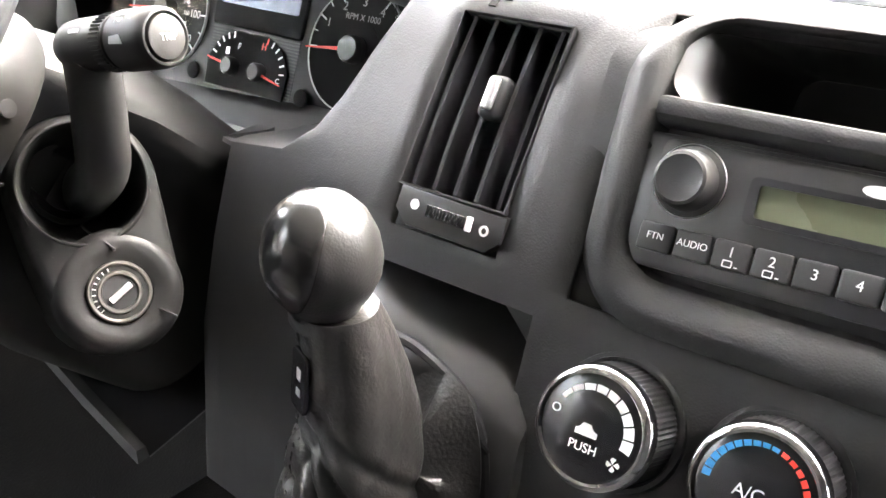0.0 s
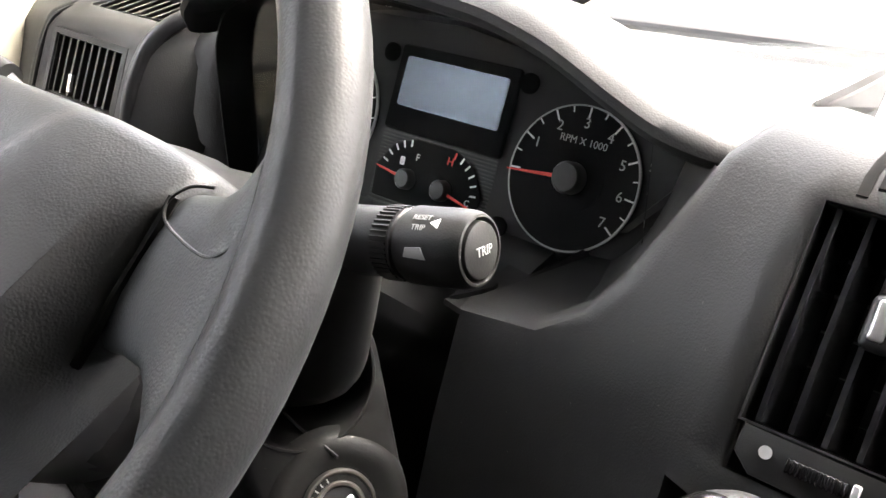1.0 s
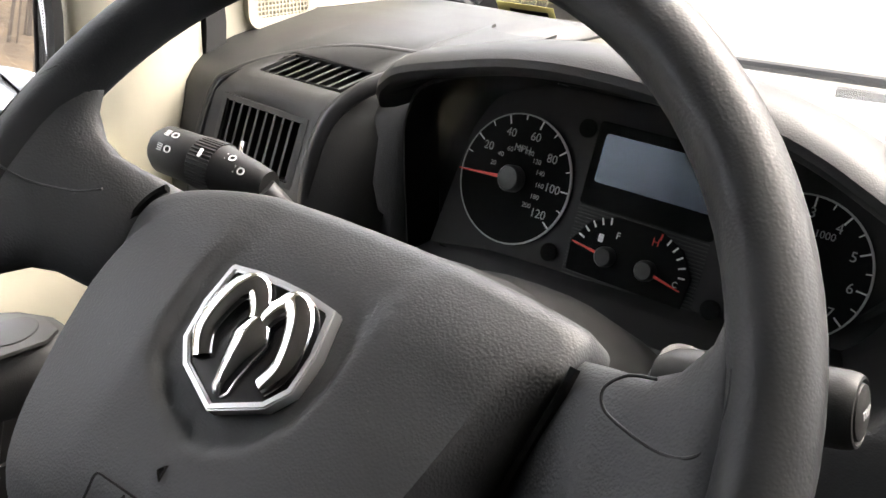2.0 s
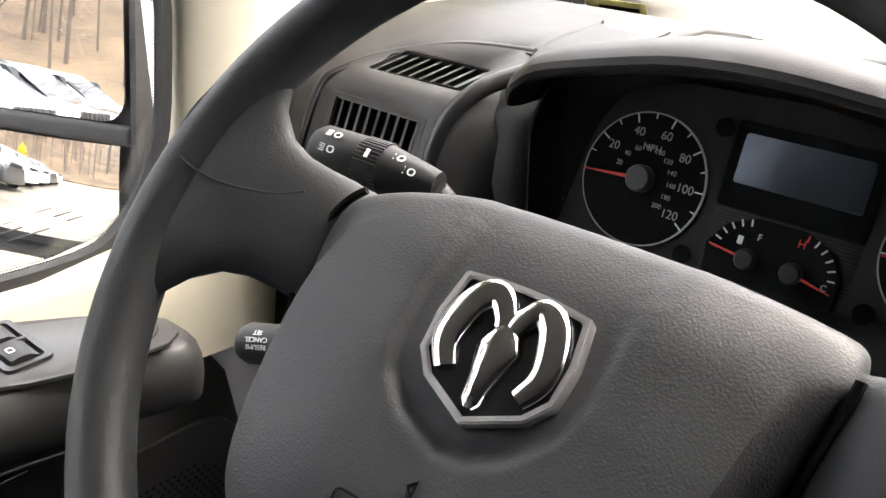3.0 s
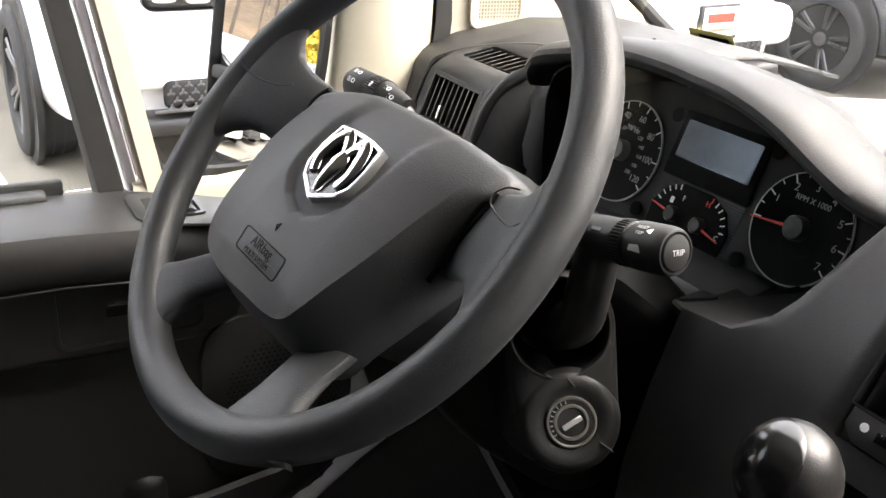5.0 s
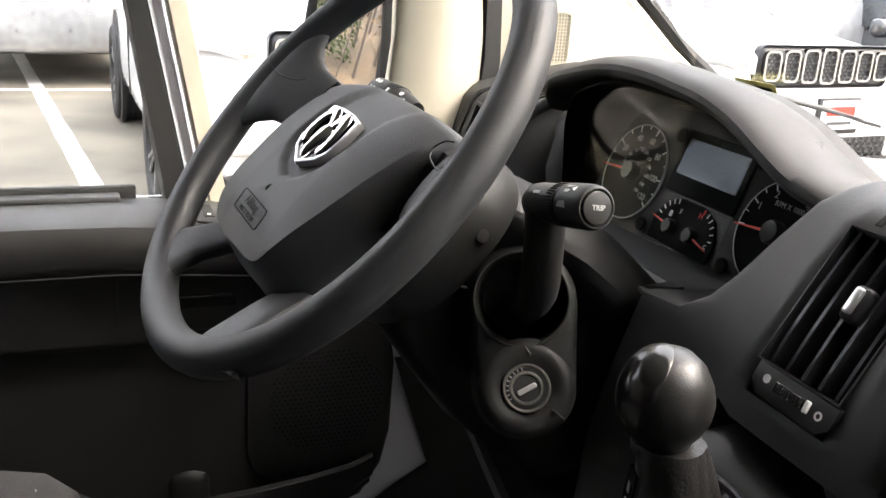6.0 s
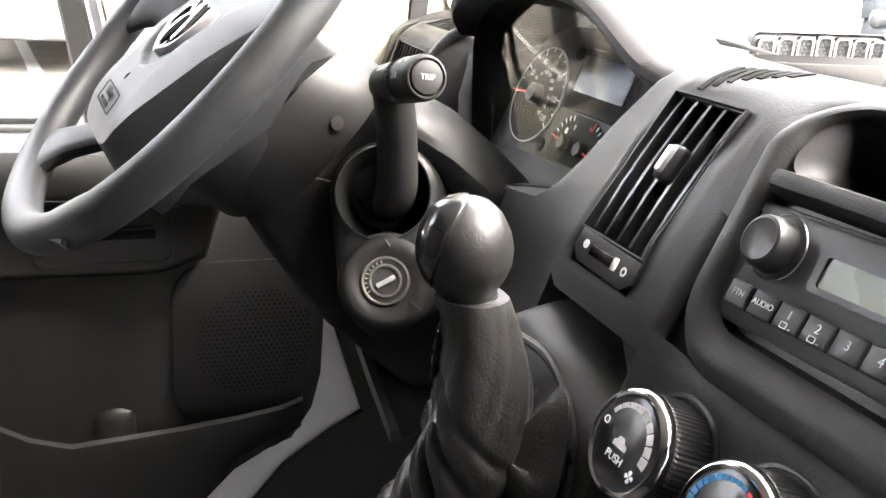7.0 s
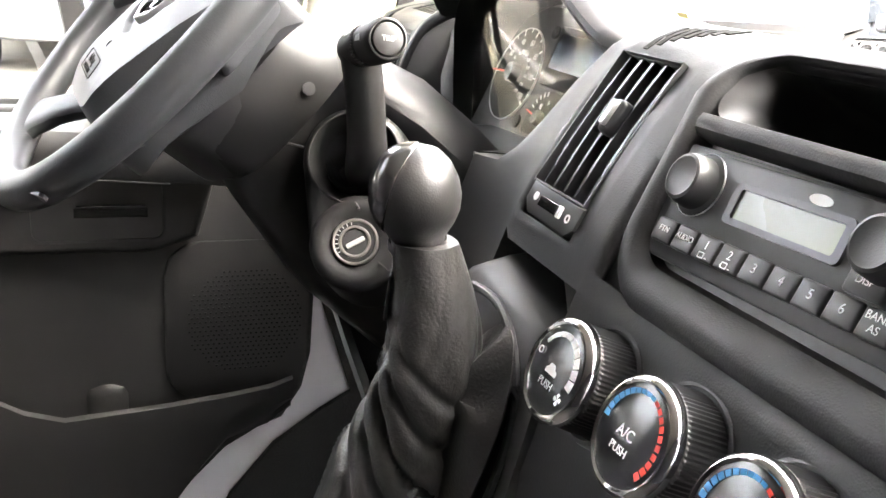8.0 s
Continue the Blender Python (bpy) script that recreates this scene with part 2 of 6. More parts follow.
# the leaning plane of the centre stack, the instruments' plane and the wheel's
STACK = basis((0, 0.845, 1.34), (1, 0, 0), (0, math.sin(radians(23)), math.cos(radians(23))))
CLUSTER = basis((0, 1.005, 1.35), (1, 0, 0), (0, math.sin(radians(20)), math.cos(radians(20))))
WHEEL = pose(-0.404, 0.6413, 1.4195, 0, 0, 7.7) @ pose(0, 0, 0, 49.1, 0, 0) @ pose(0, 0, 0, 0, 0, -4)
COLUMN = pose(-0.402, 0.645, 1.4185, 0, 0, 4) @ pose(0, 0, 0, 48, 0, 0)

# ---- ground and what stands outside ----
def lot_ground():
    bm = bmesh.new()
    r = 900
    vs = [bm.verts.new((x, y, GROUND)) for x, y in ((-r, -r), (r, -r), (r, r), (-r, r))]
    bm.faces.new(vs)
    tagged(part("ground", bm, M_ASPHALT, smooth=False), "worn grey asphalt of a parking lot with stains", "ground", kind="structure")


def parking_line(a, b, w=0.11):
    a, b = Vector((*a, GROUND + 0.007)), Vector((*b, GROUND + 0.007))
    d = (b - a).normalized()
    s = Vector((-d.y, d.x, 0)) * w / 2
    k = int((b - a).length / 0.25)
    rows = []
    for i in range(k + 1):
        p = a.lerp(b, i / k)
        j = 1 + 0.12 * noise.noise(p * 7)
        rows.append((p + s * j, p - s * j))
    tagged(part("parking_line", skin(rows, 0.003), M_LINE, smooth=False), "faded white painted line on the asphalt", "road marking", "bay lines", "structure")


lot_ground()
parking_line((-30, -2.4), (-4.2, 0.63), 0.13)
parking_line((-30, 0.4), (-4.2, 3.43), 0.13)
parking_line((-30, -4.6), (-4.2, -2.13), 0.13)
parking_line((-9.2, -6.0), (-9.6, 12.0), 0.1)


def car_wheel(parent, x, y, s, r=0.385):
    w = part("wheel", lathe([(0.24, -0.12), (0.30, -0.13), (r - 0.03, -0.128), (r - 0.006, -0.112), (r, -0.08), (r, 0.08), (r - 0.006, 0.112), (r - 0.03, 0.128), (0.30, 0.13), (0.27, 0.122), (0.24, 0.05)], 48, False, pose(x, y, r, 90, 0, 0)), M_TYRE, parent, "black tyre")
    grooves = None
    for gy in (-0.05, 0.0, 0.05):
        grooves = lathe([(r + 0.0015, gy - 0.006), (r + 0.0015, gy + 0.006)], 48, False, pose(x, y, r, 90, 0, 0), grooves)
    part("tread_groove", grooves, M_BLACK, w)
    rim = part("rim", lathe([(0.265, 0.118), (0.262, 0.1), (0.25, 0.02), (0.0, 0.02)], 40, False, pose(x, y, r, 90 * s, 0, 0)), M_BLACK, w)
    for k in range(5):
        for e in (-9, 9):
            a = radians(72 * k + e)
            part("rim_spoke", tube([(0.05 * math.cos(a), 0.05 * math.sin(a), 0.075), (0.15 * math.cos(a), 0.15 * math.sin(a), 0.1), (0.257 * math.cos(a), 0.257 * math.sin(a), 0.105)], [0.022, 0.016, 0.02], 8, flat=0.6), M_ALLOY, rim, m=pose(x, y, r, 90 * s, 0, 0))
    part("hub_cap", lathe([(0.055, 0.06), (0.055, 0.095), (0.03, 0.102), (0, 0.103)], 24, m=pose(x, y, r, 90 * s, 0, 0)), M_ALLOY, rim)


def hexmesh(w, h, step, bar=0.006):
    """A honeycomb net of thin bars in the y-z plane."""
    bm = None
    n = int(w / step) + 1
    k = int(h / (step * 0.6)) + 1
    for j in range(k):
        for i in range(n):
            y = -w / 2 + (i + 0.5 * (j % 2)) * step
            z = -h / 2 + j * step * 0.6
            if abs(y) > w / 2 or abs(z) > h / 2:
                continue
            for a in (90, 210, 330):
                q = radians(a)
                d = Vector((0, math.cos(q), math.sin(q) * 0.8)) * step * 0.3
                p = Vector((0, y, z))
                s = Vector((0, -d.z, d.y)).normalized() * bar / 2
                bm = bm or bmesh.new()
                vs = [bm.verts.new(v) for v in (p - s, p + s, p + d * 2 * 0.55 + s, p + d * 2 * 0.55 - s)]
                ws = [bm.verts.new(v.co + Vector((0.008, 0, 0))) for v in vs]
                bm.faces.new(ws)
                for m in range(4):
                    bm.faces.new((vs[m], vs[(m + 1) % 4], ws[(m + 1) % 4], ws[m]))
    return bm


def suv(name, m, paint, label, group="", detail=True):
    """A parked sport utility vehicle; x runs to its nose at 0, z up from the ground."""
    c = thing(name, label, "car", m, group)
    # (x, half width, bottom, side top, roof or bonnet height, half width at the top)
    st = [(-4.78, 0.80, 0.45, 0.95, 1.0, 0.72), (-4.72, 0.90, 0.32, 1.05, 1.25, 0.75), (-4.4, 0.94, 0.28, 1.08, 1.66, 0.66), (-4.0, 0.955, 0.26, 1.08, 1.74, 0.66), (-3.0, 0.96, 0.25, 1.06, 1.77, 0.68), (-2.2, 0.96, 0.25, 1.05, 1.73, 0.68),
          (-1.75, 0.96, 0.25, 1.05, 1.5, 0.72), (-1.25, 0.96, 0.25, 1.05, 1.17, 0.82), (-0.8, 0.955, 0.26, 1.03, 1.14, 0.8), (-0.35, 0.93, 0.27, 1.0, 1.1, 0.76), (-0.13, 0.88, 0.28, 0.95, 1.06, 0.7), (-0.04, 0.80, 0.3, 0.88, 1.0, 0.64), (0.0, 0.7, 0.34, 0.82, 0.86, 0.6)]
    rows = []
    for x, w, b, sd, t, wt in st:
        half = [(0, b), (w * 0.8, b), (w * 0.97, b + 0.06), (w, b + 0.2), (w, (b + sd) / 2), (w * 0.99, sd - 0.06), (w * 0.965, sd), ((w * 0.965 + wt) / 2, (sd + t) / 2), (wt, t - 0.05 * min(1, (t - sd) * 4)), (wt * 0.9, t - 0.01), (wt * 0.5, t), (0, t + 0.005)]
        ring = [(x, y, z) for y, z in half] + [(x, -y, z) for y, z in half[-2:0:-1]]
        rows.append(ring)
    body = part("body", loft(rows), paint, c)
    md = body.modifiers.new("round", "SUBSURF")
    md.levels = md.render_levels = 1
    for x in (-0.9, -3.83):
        for s in (-1, 1):
            arch = part("wheel_arch", lathe([(0.47, -0.02), (0.47, 0.012), (0.43, 0.018), (0.0, 0.018)], 40, False, pose(x, s * 0.945, 0.42, -90 * s, 0, 0)), M_BLACK, c)
            car_wheel(c, x, s * 0.87, -s)
    # side glass
    for s in (-1, 1):
        for x0, x1, b0 in ((-3.9, -3.05, 0), (-2.98, -2.2, 0), (-2.12, -1.45, 0.25)):
            pts = [(x0, s * 0.925, 1.12), (x1, s * 0.925, 1.12), (x1 - b0 - 0.05, s * 0.735, 1.6), (x0 + 0.02, s * 0.735, 1.62)]
            part("side_window", skin([[Vector(pts[0]) + Vector((0, s * 0.012, 0)), Vector(pts[1]) + Vector((0, s * 0.012, 0))], [Vector(pts[3]) + Vector((0, s * 0.02, 0)), Vector(pts[2]) + Vector((0, s * 0.02, 0))]], 0.01), M_DARKGLASS, c)
        mir = part("wing_mirror", box(0.12, 0.22, 0.15, 0.05, 3, at=(-1.62, s * 1.05, 1.13)), M_BLACK if s > 0 else paint, c)
        part("door_seam", box(0.006, 0.012, 0.7, at=(-1.5, s * 0.957, 0.75)), M_BLACK, c)
        part("door_seam", box(0.006, 0.012, 0.7, at=(-2.55, s * 0.96, 0.75)), M_BLACK, c)
        part("door_handle", box(0.2, 0.03, 0.03, 0.012, at=(-2.35, s * 0.965, 0.96)), paint, c)
    part("windscreen", skin([[(-1.22, y, 1.2) for y in (-0.72, 0, 0.72)], [(-1.72, y, 1.53) for y in (-0.66, 0, 0.66)], [(-2.05, y, 1.7) for y in (-0.6, 0, 0.6)]], 0.008), M_DARKGLASS, c)
    if not detail:
        for i in range(7):
            part("grille_slot", box(0.03, 0.1, 0.17, 0.03, at=(-0.005, (i - 3) * 0.145, 0.99)), M_BLACK, c)
        for s in (-1, 1):
            part("headlight", box(0.2, 0.28, 0.12, 0.04, at=(-0.1, s * 0.68, 1.0)), M_LAMP, c)
        return c
    band = part("grille_band", box(0.05, 1.08, 0.245, 0.05, 4, at=(-0.005, 0, 0.985)), M_BLACK, c)
    for i in range(7):
        y = (i - 3) * 0.15
        k = 1 - 0.06 * abs(i - 3)
        fr = frame_of(rounded(0.128, 0.21 * k, 0.034, 5), rounded(0.100, 0.182 * k, 0.024, 5), 0.03, pose(0.016, y, 0.99, 90, 0, 90))
        slot = part("slot_frame", fr, M_CHROME, band)
        net = hexmesh(0.1, 0.18 * k, 0.034, 0.006)
        part("slot_mesh", net, M_CARBON, slot, m=pose(0.02, y, 0.99))
    for s in (-1, 1):
        hl = part("headlight", loft([[(x, s * y, z) for y, z in ((a, 1.035), (b, 1.085), (b, 1.055 - q), (a, 0.94))] for x, a, b, q in ((0.012, 0.545, 0.60, 0.04), (-0.02, 0.56, 0.78, 0.05), (-0.14, 0.6, 0.9, 0.05), (-0.33, 0.7, 0.945, 0.02))]), M_LAMP, c, "clear headlight")
        part("lamp_bulb", lathe([(0.0, 0.05), (0.035, 0.03), (0.045, 0.0), (0.0, -0.01)], 24, m=pose(-0.03, s * 0.63, 1.0, 0, 90, 0)), M_CHROME, hl)
        part("turn_light", box(0.1, 0.03, 0.08, 0.012, at=(-0.2, s * 0.905, 1.035)), M_AMBER, hl, "amber side light")
        part("fog_opening", prism([(-0.16, -0.05), (0.16, -0.075), (0.17, 0.06), (-0.12, 0.055)], 0.03, 0.006, 1, pose(-0.07, s * 0.62, 0.5, 90, 0, 90) @ pose(0, 0, 0, 0, 0, 0)), M_CARBON, c)
    part("bumper", box(0.34, 1.62, 0.26, 0.09, 4, at=(-0.02, 0, 0.66)), paint, c)
    part("lower_grille", box(0.05, 1.0, 0.15, 0.03, 3, at=(0.12, 0, 0.53)), M_BLACK, c)
    part("lower_mesh", hexmesh(0.95, 0.13, 0.055, 0.009), M_CARBON, c, m=pose(0.147, 0, 0.53))
    part("chrome_strip", box(0.03, 1.1, 0.018, 0.006, at=(0.14, 0, 0.45)), M_ALLOY, c)
    part("bumper_lip", box(0.2, 1.5, 0.1, 0.04, 3, at=(0.03, 0, 0.37)), M_BLACK, c)
    pl = part("plate_frame", box(0.03, 0.345, 0.215, 0.012, 2, at=(0.165, 0, 0.72)), M_BLACK, c)
    part("plate", box(0.006, 0.305, 0.17, 0.004, 1, at=(0.183, 0, 0.728)), M_WHITE, pl, "white dealer plate")
    part("plate_bar", box(0.003, 0.235, 0.055, 0.002, 1, at=(0.1875, 0.0, 0.75)), M_RED, pl, "red lettering as a plain bar")
    part("plate_bar", box(0.003, 0.2, 0.02, 0.002, 1, at=(0.1875, 0.0, 0.68)), M_CARBON, pl)
    return c


LOT_TURN = 7.0
first = suv("parked_car", pose(-4.1, 1.8, GROUND, 0, 0, 2), M_PAINT, "white parked sport utility vehicle with a seven slot grille", "parked white cars")
copy_thing(first, pose(-4.12, 4.57, GROUND, 0, 0, 5.5))
far = suv("parked_car", pose(-14.2, -0.2, GROUND, 0, 0, LOT_TURN + 180), M_SILVER, "silver parked sport utility vehicle seen from behind", "cars of the far row", False)
for x, y in ((-10.3, 3.4), (-10.6, -4.6), (-10.5, 6.0)):
    copy_thing(far, pose(x, y, GROUND, 0, 0, LOT_TURN + 180))
white = suv("parked_car", pose(-4.3, -3.5, GROUND, 0, 0, LOT_TURN), M_PAINT, "white parked sport utility vehicle beside the lane", "cars behind the van", False)
for x, y in ((-4.6, -8.9), (-4.7, -11.6), (-4.9, -17.0), (-10.8, -10.0), (-11.0, -13.0)):
    copy_thing(white, pose(x, y, GROUND, 0, 0, LOT_TURN))
black = suv("parked_car", pose(-4.4, -6.2, GROUND, 0, 0, LOT_TURN), M_CARPAINT_DARK, "dark grey parked sport utility vehicle beside the lane", "cars behind the van", False)
copy_thing(black, pose(-4.8, -14.3, GROUND, 0, 0, LOT_TURN))
copy_thing(black, pose(-4.0, 7.6, GROUND, 0, 0, LOT_TURN))


def hillside():
    """Wooded rising ground round the lot."""
    rows = []
    for i in range(25):
        a = radians(60 + 300 * i / 24)
        row = []
        for d, h in ((34, 0.0), (38, 1.6), (45, 5.0), (58, 11), (75, 17), (100, 20)):
            p = Vector((d * math.cos(a), d * math.sin(a), 0))
            row.append((p.x, p.y, GROUND - 0.05 + h * (0.8 + 0.4 * noise.noise(p * 0.03))))
        rows.append(row)
    tagged(part("hillside", skin(rows, 0.3), M_LEAFLITTER), "brown wooded slope with dead leaves behind the lot", "hillside", kind="structure")


hillside()


def woods():
    rnd = random.Random(4)
    bm = bmesh.new()
    tw = bmesh.new()
    for i in range(900):
        a = radians(rnd.uniform(75, 290))
        d = rnd.uniform(37, 62)
        h = 5.0 * (d - 34) / 11 if d < 45 else 5 + 6 * (d - 45) / 13
        p = Vector((d * math.cos(a), d * math.sin(a), h * 0.9 - 0.5))
        t = rnd.uniform(9, 15)
        r = rnd.uniform(0.035, 0.11)
        lean = Vector((rnd.uniform(-0.6, 0.6), rnd.uniform(-0.6, 0.6), t))
        rings = []
        for f in (0, 0.35, 0.7, 1):
            q = p + lean * f + Vector((0.2 * noise.noise(p + Vector((f * 3, 0, 0))), 0.2 * noise.noise(p + Vector((0, f * 3, 0))), 0))
            rr = r * (1 - 0.85 * f)
            rings.append([bm.verts.new(q + Vector((rr * math.cos(k * 1.2566), rr * math.sin(k * 1.2566), 0))) for k in range(5)])
        for u, v in zip(rings[:-1], rings[1:]):
            for k in range(5):
                bm.faces.new((u[k], u[(k + 1) % 5], v[(k + 1) % 5], v[k]))
        for k in range(16):
            f = rnd.uniform(0.25, 1.0)
            q = p + lean * f
            b = rnd.uniform(0, 6.28)
            ln = rnd.uniform(0.7, 2.4) * (1.2 - f)
            e = q + Vector((ln * math.cos(b), ln * math.sin(b), ln * 0.7))
            w = Vector((-math.sin(b), math.cos(b), 0)) * 0.025
            bm.faces.new([bm.verts.new(v) for v in (q - w, q + w, e)])
            for _ in range(3):
                g = q.lerp(e, rnd.uniform(0.4, 1)) + Vector((rnd.uniform(-.4, .4), rnd.uniform(-.4, .4), rnd.uniform(-.2, .5)))
                s = rnd.uniform(0.06, 0.2)
                n = Vector((rnd.uniform(-1, 1), rnd.uniform(-1, 1), rnd.uniform(-1, 1))).normalized()
                x = n.orthogonal().normalized() * s
                tw.faces.new([tw.verts.new(v) for v in (g - x, g + n.cross(x) * 0.5, g + x, g - n.cross(x) * 0.5)])
    tagged(part("bare_woods", bm, M_BARK, smooth=False), "bare brown trunks and twigs of an early spring wood", "woods", kind="stuff")
    tagged(part("wood_leaves", tw, M_DRYLEAF, smooth=False), "dry brown leaves left on the twigs", "woods", kind="stuff")


woods()


def leafy_tree(name, m, mat, h, w, n, label, seed, conical):
    rnd = random.Random(seed)
    t = thing(name, label, "tree", m, kind="")
    part("trunk", tube([(0, 0, -0.5), (0.05, 0, h * 0.4), (0, 0.05, h * 0.95)], [0.13, 0.09, 0.02], 8), M_BARK, t)
    bm = bmesh.new()
    for i in range(n):
        f = rnd.random() ** 0.8
        z = h * (0.12 + 0.88 * f)
        rad = w * ((1 - f) ** 0.8 if conical else math.sqrt(max(0.02, 1 - (2 * f - 0.9) ** 2)))
        a = rnd.uniform(0, 6.283)
        r = rad * math.sqrt(rnd.uniform(0.15, 1)) * (0.75 + 0.35 * noise.noise(Vector((3 * math.cos(a), 3 * math.sin(a), z * 1.3 + seed))))
        g = Vector((r * math.cos(a), r * math.sin(a), z - (0.15 * r if conical else 0)))
        s = rnd.uniform(0.06, 0.16)
        q = Vector((rnd.uniform(-1, 1), rnd.uniform(-1, 1), rnd.uniform(-0.6, 0.6))).normalized()
        x = q.orthogonal().normalized() * s
        bm.faces.new([bm.verts.new(v) for v in (g - x, g + q.cross(x) * 0.6, g + x, g - q.cross(x) * 0.6)])
    part("crown", bm, mat, t, smooth=False)
    return t


def on_slope(a, d):
    h = 5.0 * (d - 34) / 11 if d < 45 else 5 + 6 * (d - 45) / 13
    return d * math.cos(radians(a)), d * math.sin(radians(a)), GROUND + 0.8 * h


e1 = leafy_tree("evergreen_tree", pose(*on_slope(158, 39)), M_NEEDLES, 11, 2.6, 5200, "dark green evergreen tree at the edge of the wood", 3, True)
for a, d in ((153, 42), (163, 44), (205, 50), (236, 46), (149, 47), (250, 52)):
    copy_thing(e1, pose(*on_slope(a, d), 0, 0, 40 * a))
y1 = leafy_tree("forsythia_bush", pose(*on_slope(245, 37)), M_YELLOW, 3.2, 1.2, 2600, "bright yellow flowering bush at the foot of the wood", 5, False)
copy_thing(e1, pose(*on_slope(231, 38), 0, 0, 20))
copy_thing(e1, pose(*on_slope(208, 40), 0, 0, 90))


# ---- van shell ----
def wall_with_window(x, t, name, label, holes, y0=-1.6, y1=1.0, z0=0.35, z1=2.1, mat=None):
    """An upright side wall of thickness t with openings cut through: a strip for each stretch between them."""
    bm = None
    holes = sorted(holes)
    y = y0
    for a, b, lo, hi in holes:
        bm = box(t, a - y, z1 - z0, at=(x, (a + y) / 2, (z0 + z1) / 2), bm=bm)
        bm = box(t, b - a, lo - z0, at=(x, (a + b) / 2, (lo + z0) / 2), bm=bm)
        bm = box(t, b - a, z1 - hi, at=(x, (a + b) / 2, (hi + z1) / 2), bm=bm)
        y = b
    bm = box(t, y1 - y, z1 - z0, at=(x, (y + y1) / 2, (z0 + z1) / 2), bm=bm)
    return tagged(part(name, bm, mat or M_BEIGE), label, "wall", kind="structure")


# Windowless dark wall out of view, added to block light from the passenger's side.
wall_with_window(1.09, 0.04, "wall_east", "plain dark wall added to close the unseen right side", [], y1=1.35, mat=M_BLACKTRIM)
# Unseen back wall, added and kept dark to lower bounce and lens reflections.
tagged(part("wall_south", box(2.14, 0.04, 1.75, at=(0.08, -1.62, 1.225)), M_BLACKTRIM), "plain dark wall added behind the seats to cut bounced light", "wall", kind="structure")
# Roof out of view; its grey is set dark to cut bounced light.
tagged(part("ceiling", box(2.2, 2.62, 0.04, at=(0.08, -0.34, 2.122)), M_HEADLINER), "grey cloth headliner of the cab", "ceiling", kind="structure")
tagged(part("floor", box(2.1, 3.3, 0.05, 0.01, at=(0.08, 0.05, 0.5)), M_FLOOR), "black rubber cab floor mat", "floor", kind="structure")
wall_with_window(-0.99, 0.03, "wall_west", "white painted door skin and jamb of the van", [(-0.5, 0.87, 1.2, 1.96)], y1=0.9, z0=0.35, mat=M_JAMB)
part_ob = part("footwell_liner", loft([[(x, y, z) for y, z in ((0.869, 0.992), (0.929, 0.81), (0.88, 0.782), (0.81, 0.732), (0.745, 0.652), (0.70, 0.56), (0.70, 0.5), (1.48, 0.5), (1.48, 0.992))] for x in (-0.898, -0.887)]), M_FLOOR)
tagged(part_ob, "black carpet lining of the footwell side", "footwell lining", kind="structure")
tagged(part("wall_north", box(2.05, 0.03, 0.8, 0.0, at=(0.08, 1.5, 0.86)), M_FLOOR), "black lined footwell bulkhead", "wall", kind="structure")
tagged(part("jamb", box(0.03, 0.75, 0.75, 0.0, at=(-0.917, 0.9, 0.8)), M_JAMB), "white painted door jamb beside the footwell", "door jamb", kind="structure")

# ---- windscreen and its pillars ----
glass_rows = []
for k in range(7):
    f = k / 6
    y0, z0 = 1.40 - 0.62 * f, 1.325 + 0.775 * f
    glass_rows.append([(x * (1 - 0.06 * f) + 0.075, y0 + 0.14 - 0.14 * (x / 0.95) ** 2, z0) for x in np.linspace(-0.98, 0.98, 13)])
ws = tagged(part("windscreen", skin(glass_rows, 0.005), M_WIN), "large clear raked windscreen of the van", "windscreen", kind="structure")
ws.visible_shadow = False
pil = thing("pillar_trim", "cream plastic pillar trim with a speaker grille", "pillar trim", kind="structure")
part("panel", loft([[(x, y, z) for x, y, z in ((-0.93, 0.995, 1.36), (-0.905, 1.0, 1.36), (-0.885, 1.15, 1.375), (-0.885, 1.30, 1.395), (-0.93, 1.37, 1.39))], [(x, y, z) for x, y, z in ((-0.93, 0.985, 1.45), (-0.905, 0.99, 1.45), (-0.892, 1.12, 1.455), (-0.892, 1.235, 1.455), (-0.93, 1.285, 1.45))],
                  [(x, y, z) for x, y, z in ((-0.925, 0.97, 1.6), (-0.905, 0.975, 1.6), (-0.89, 1.02, 1.6), (-0.885, 1.06, 1.6), (-0.92, 1.11, 1.6))], [(x, y, z) for x, y, z in ((-0.9, 0.74, 2.1), (-0.86, 0.745, 2.1), (-0.85, 0.78, 2.1), (-0.85, 0.80, 2.1), (-0.89, 0.82, 2.1))]]), M_BEIGE, pil)
part("frit_band", tube([(-0.9, 1.372, 1.388), (-0.9, 1.285, 1.45), (-0.892, 1.11, 1.6), (-0.86, 0.81, 2.1)], 0.011, 8), M_RUBBER, pil)
TW = basis((-0.8945, 1.0665, 1.4525), (0.08, 1, 0), (0.02, 0, 1))
part("speaker_frame", frame_of(rounded(0.082, 0.088, 0.014, 5), rounded(0.062, 0.068, 0.008, 5), 0.008, TW @ pose(0, 0, -0.003)), M_BEIGE, pil)
part("speaker_backing", prism(rounded(0.066, 0.072, 0.008, 5), 0.002, m=TW), M_GREYBEIGE, pil)
net = None
for j in range(15):
    net = box(0.064, 0.0014, 0.0022, at=(0, -0.032 + 0.0046 * j, 0.003), bm=net)
    net = box(0.0014, 0.07, 0.0022, at=(-0.03 + 0.0043 * j, 0, 0.003), bm=net)
part("speaker_grille", net, M_BEIGE, pil, m=TW)
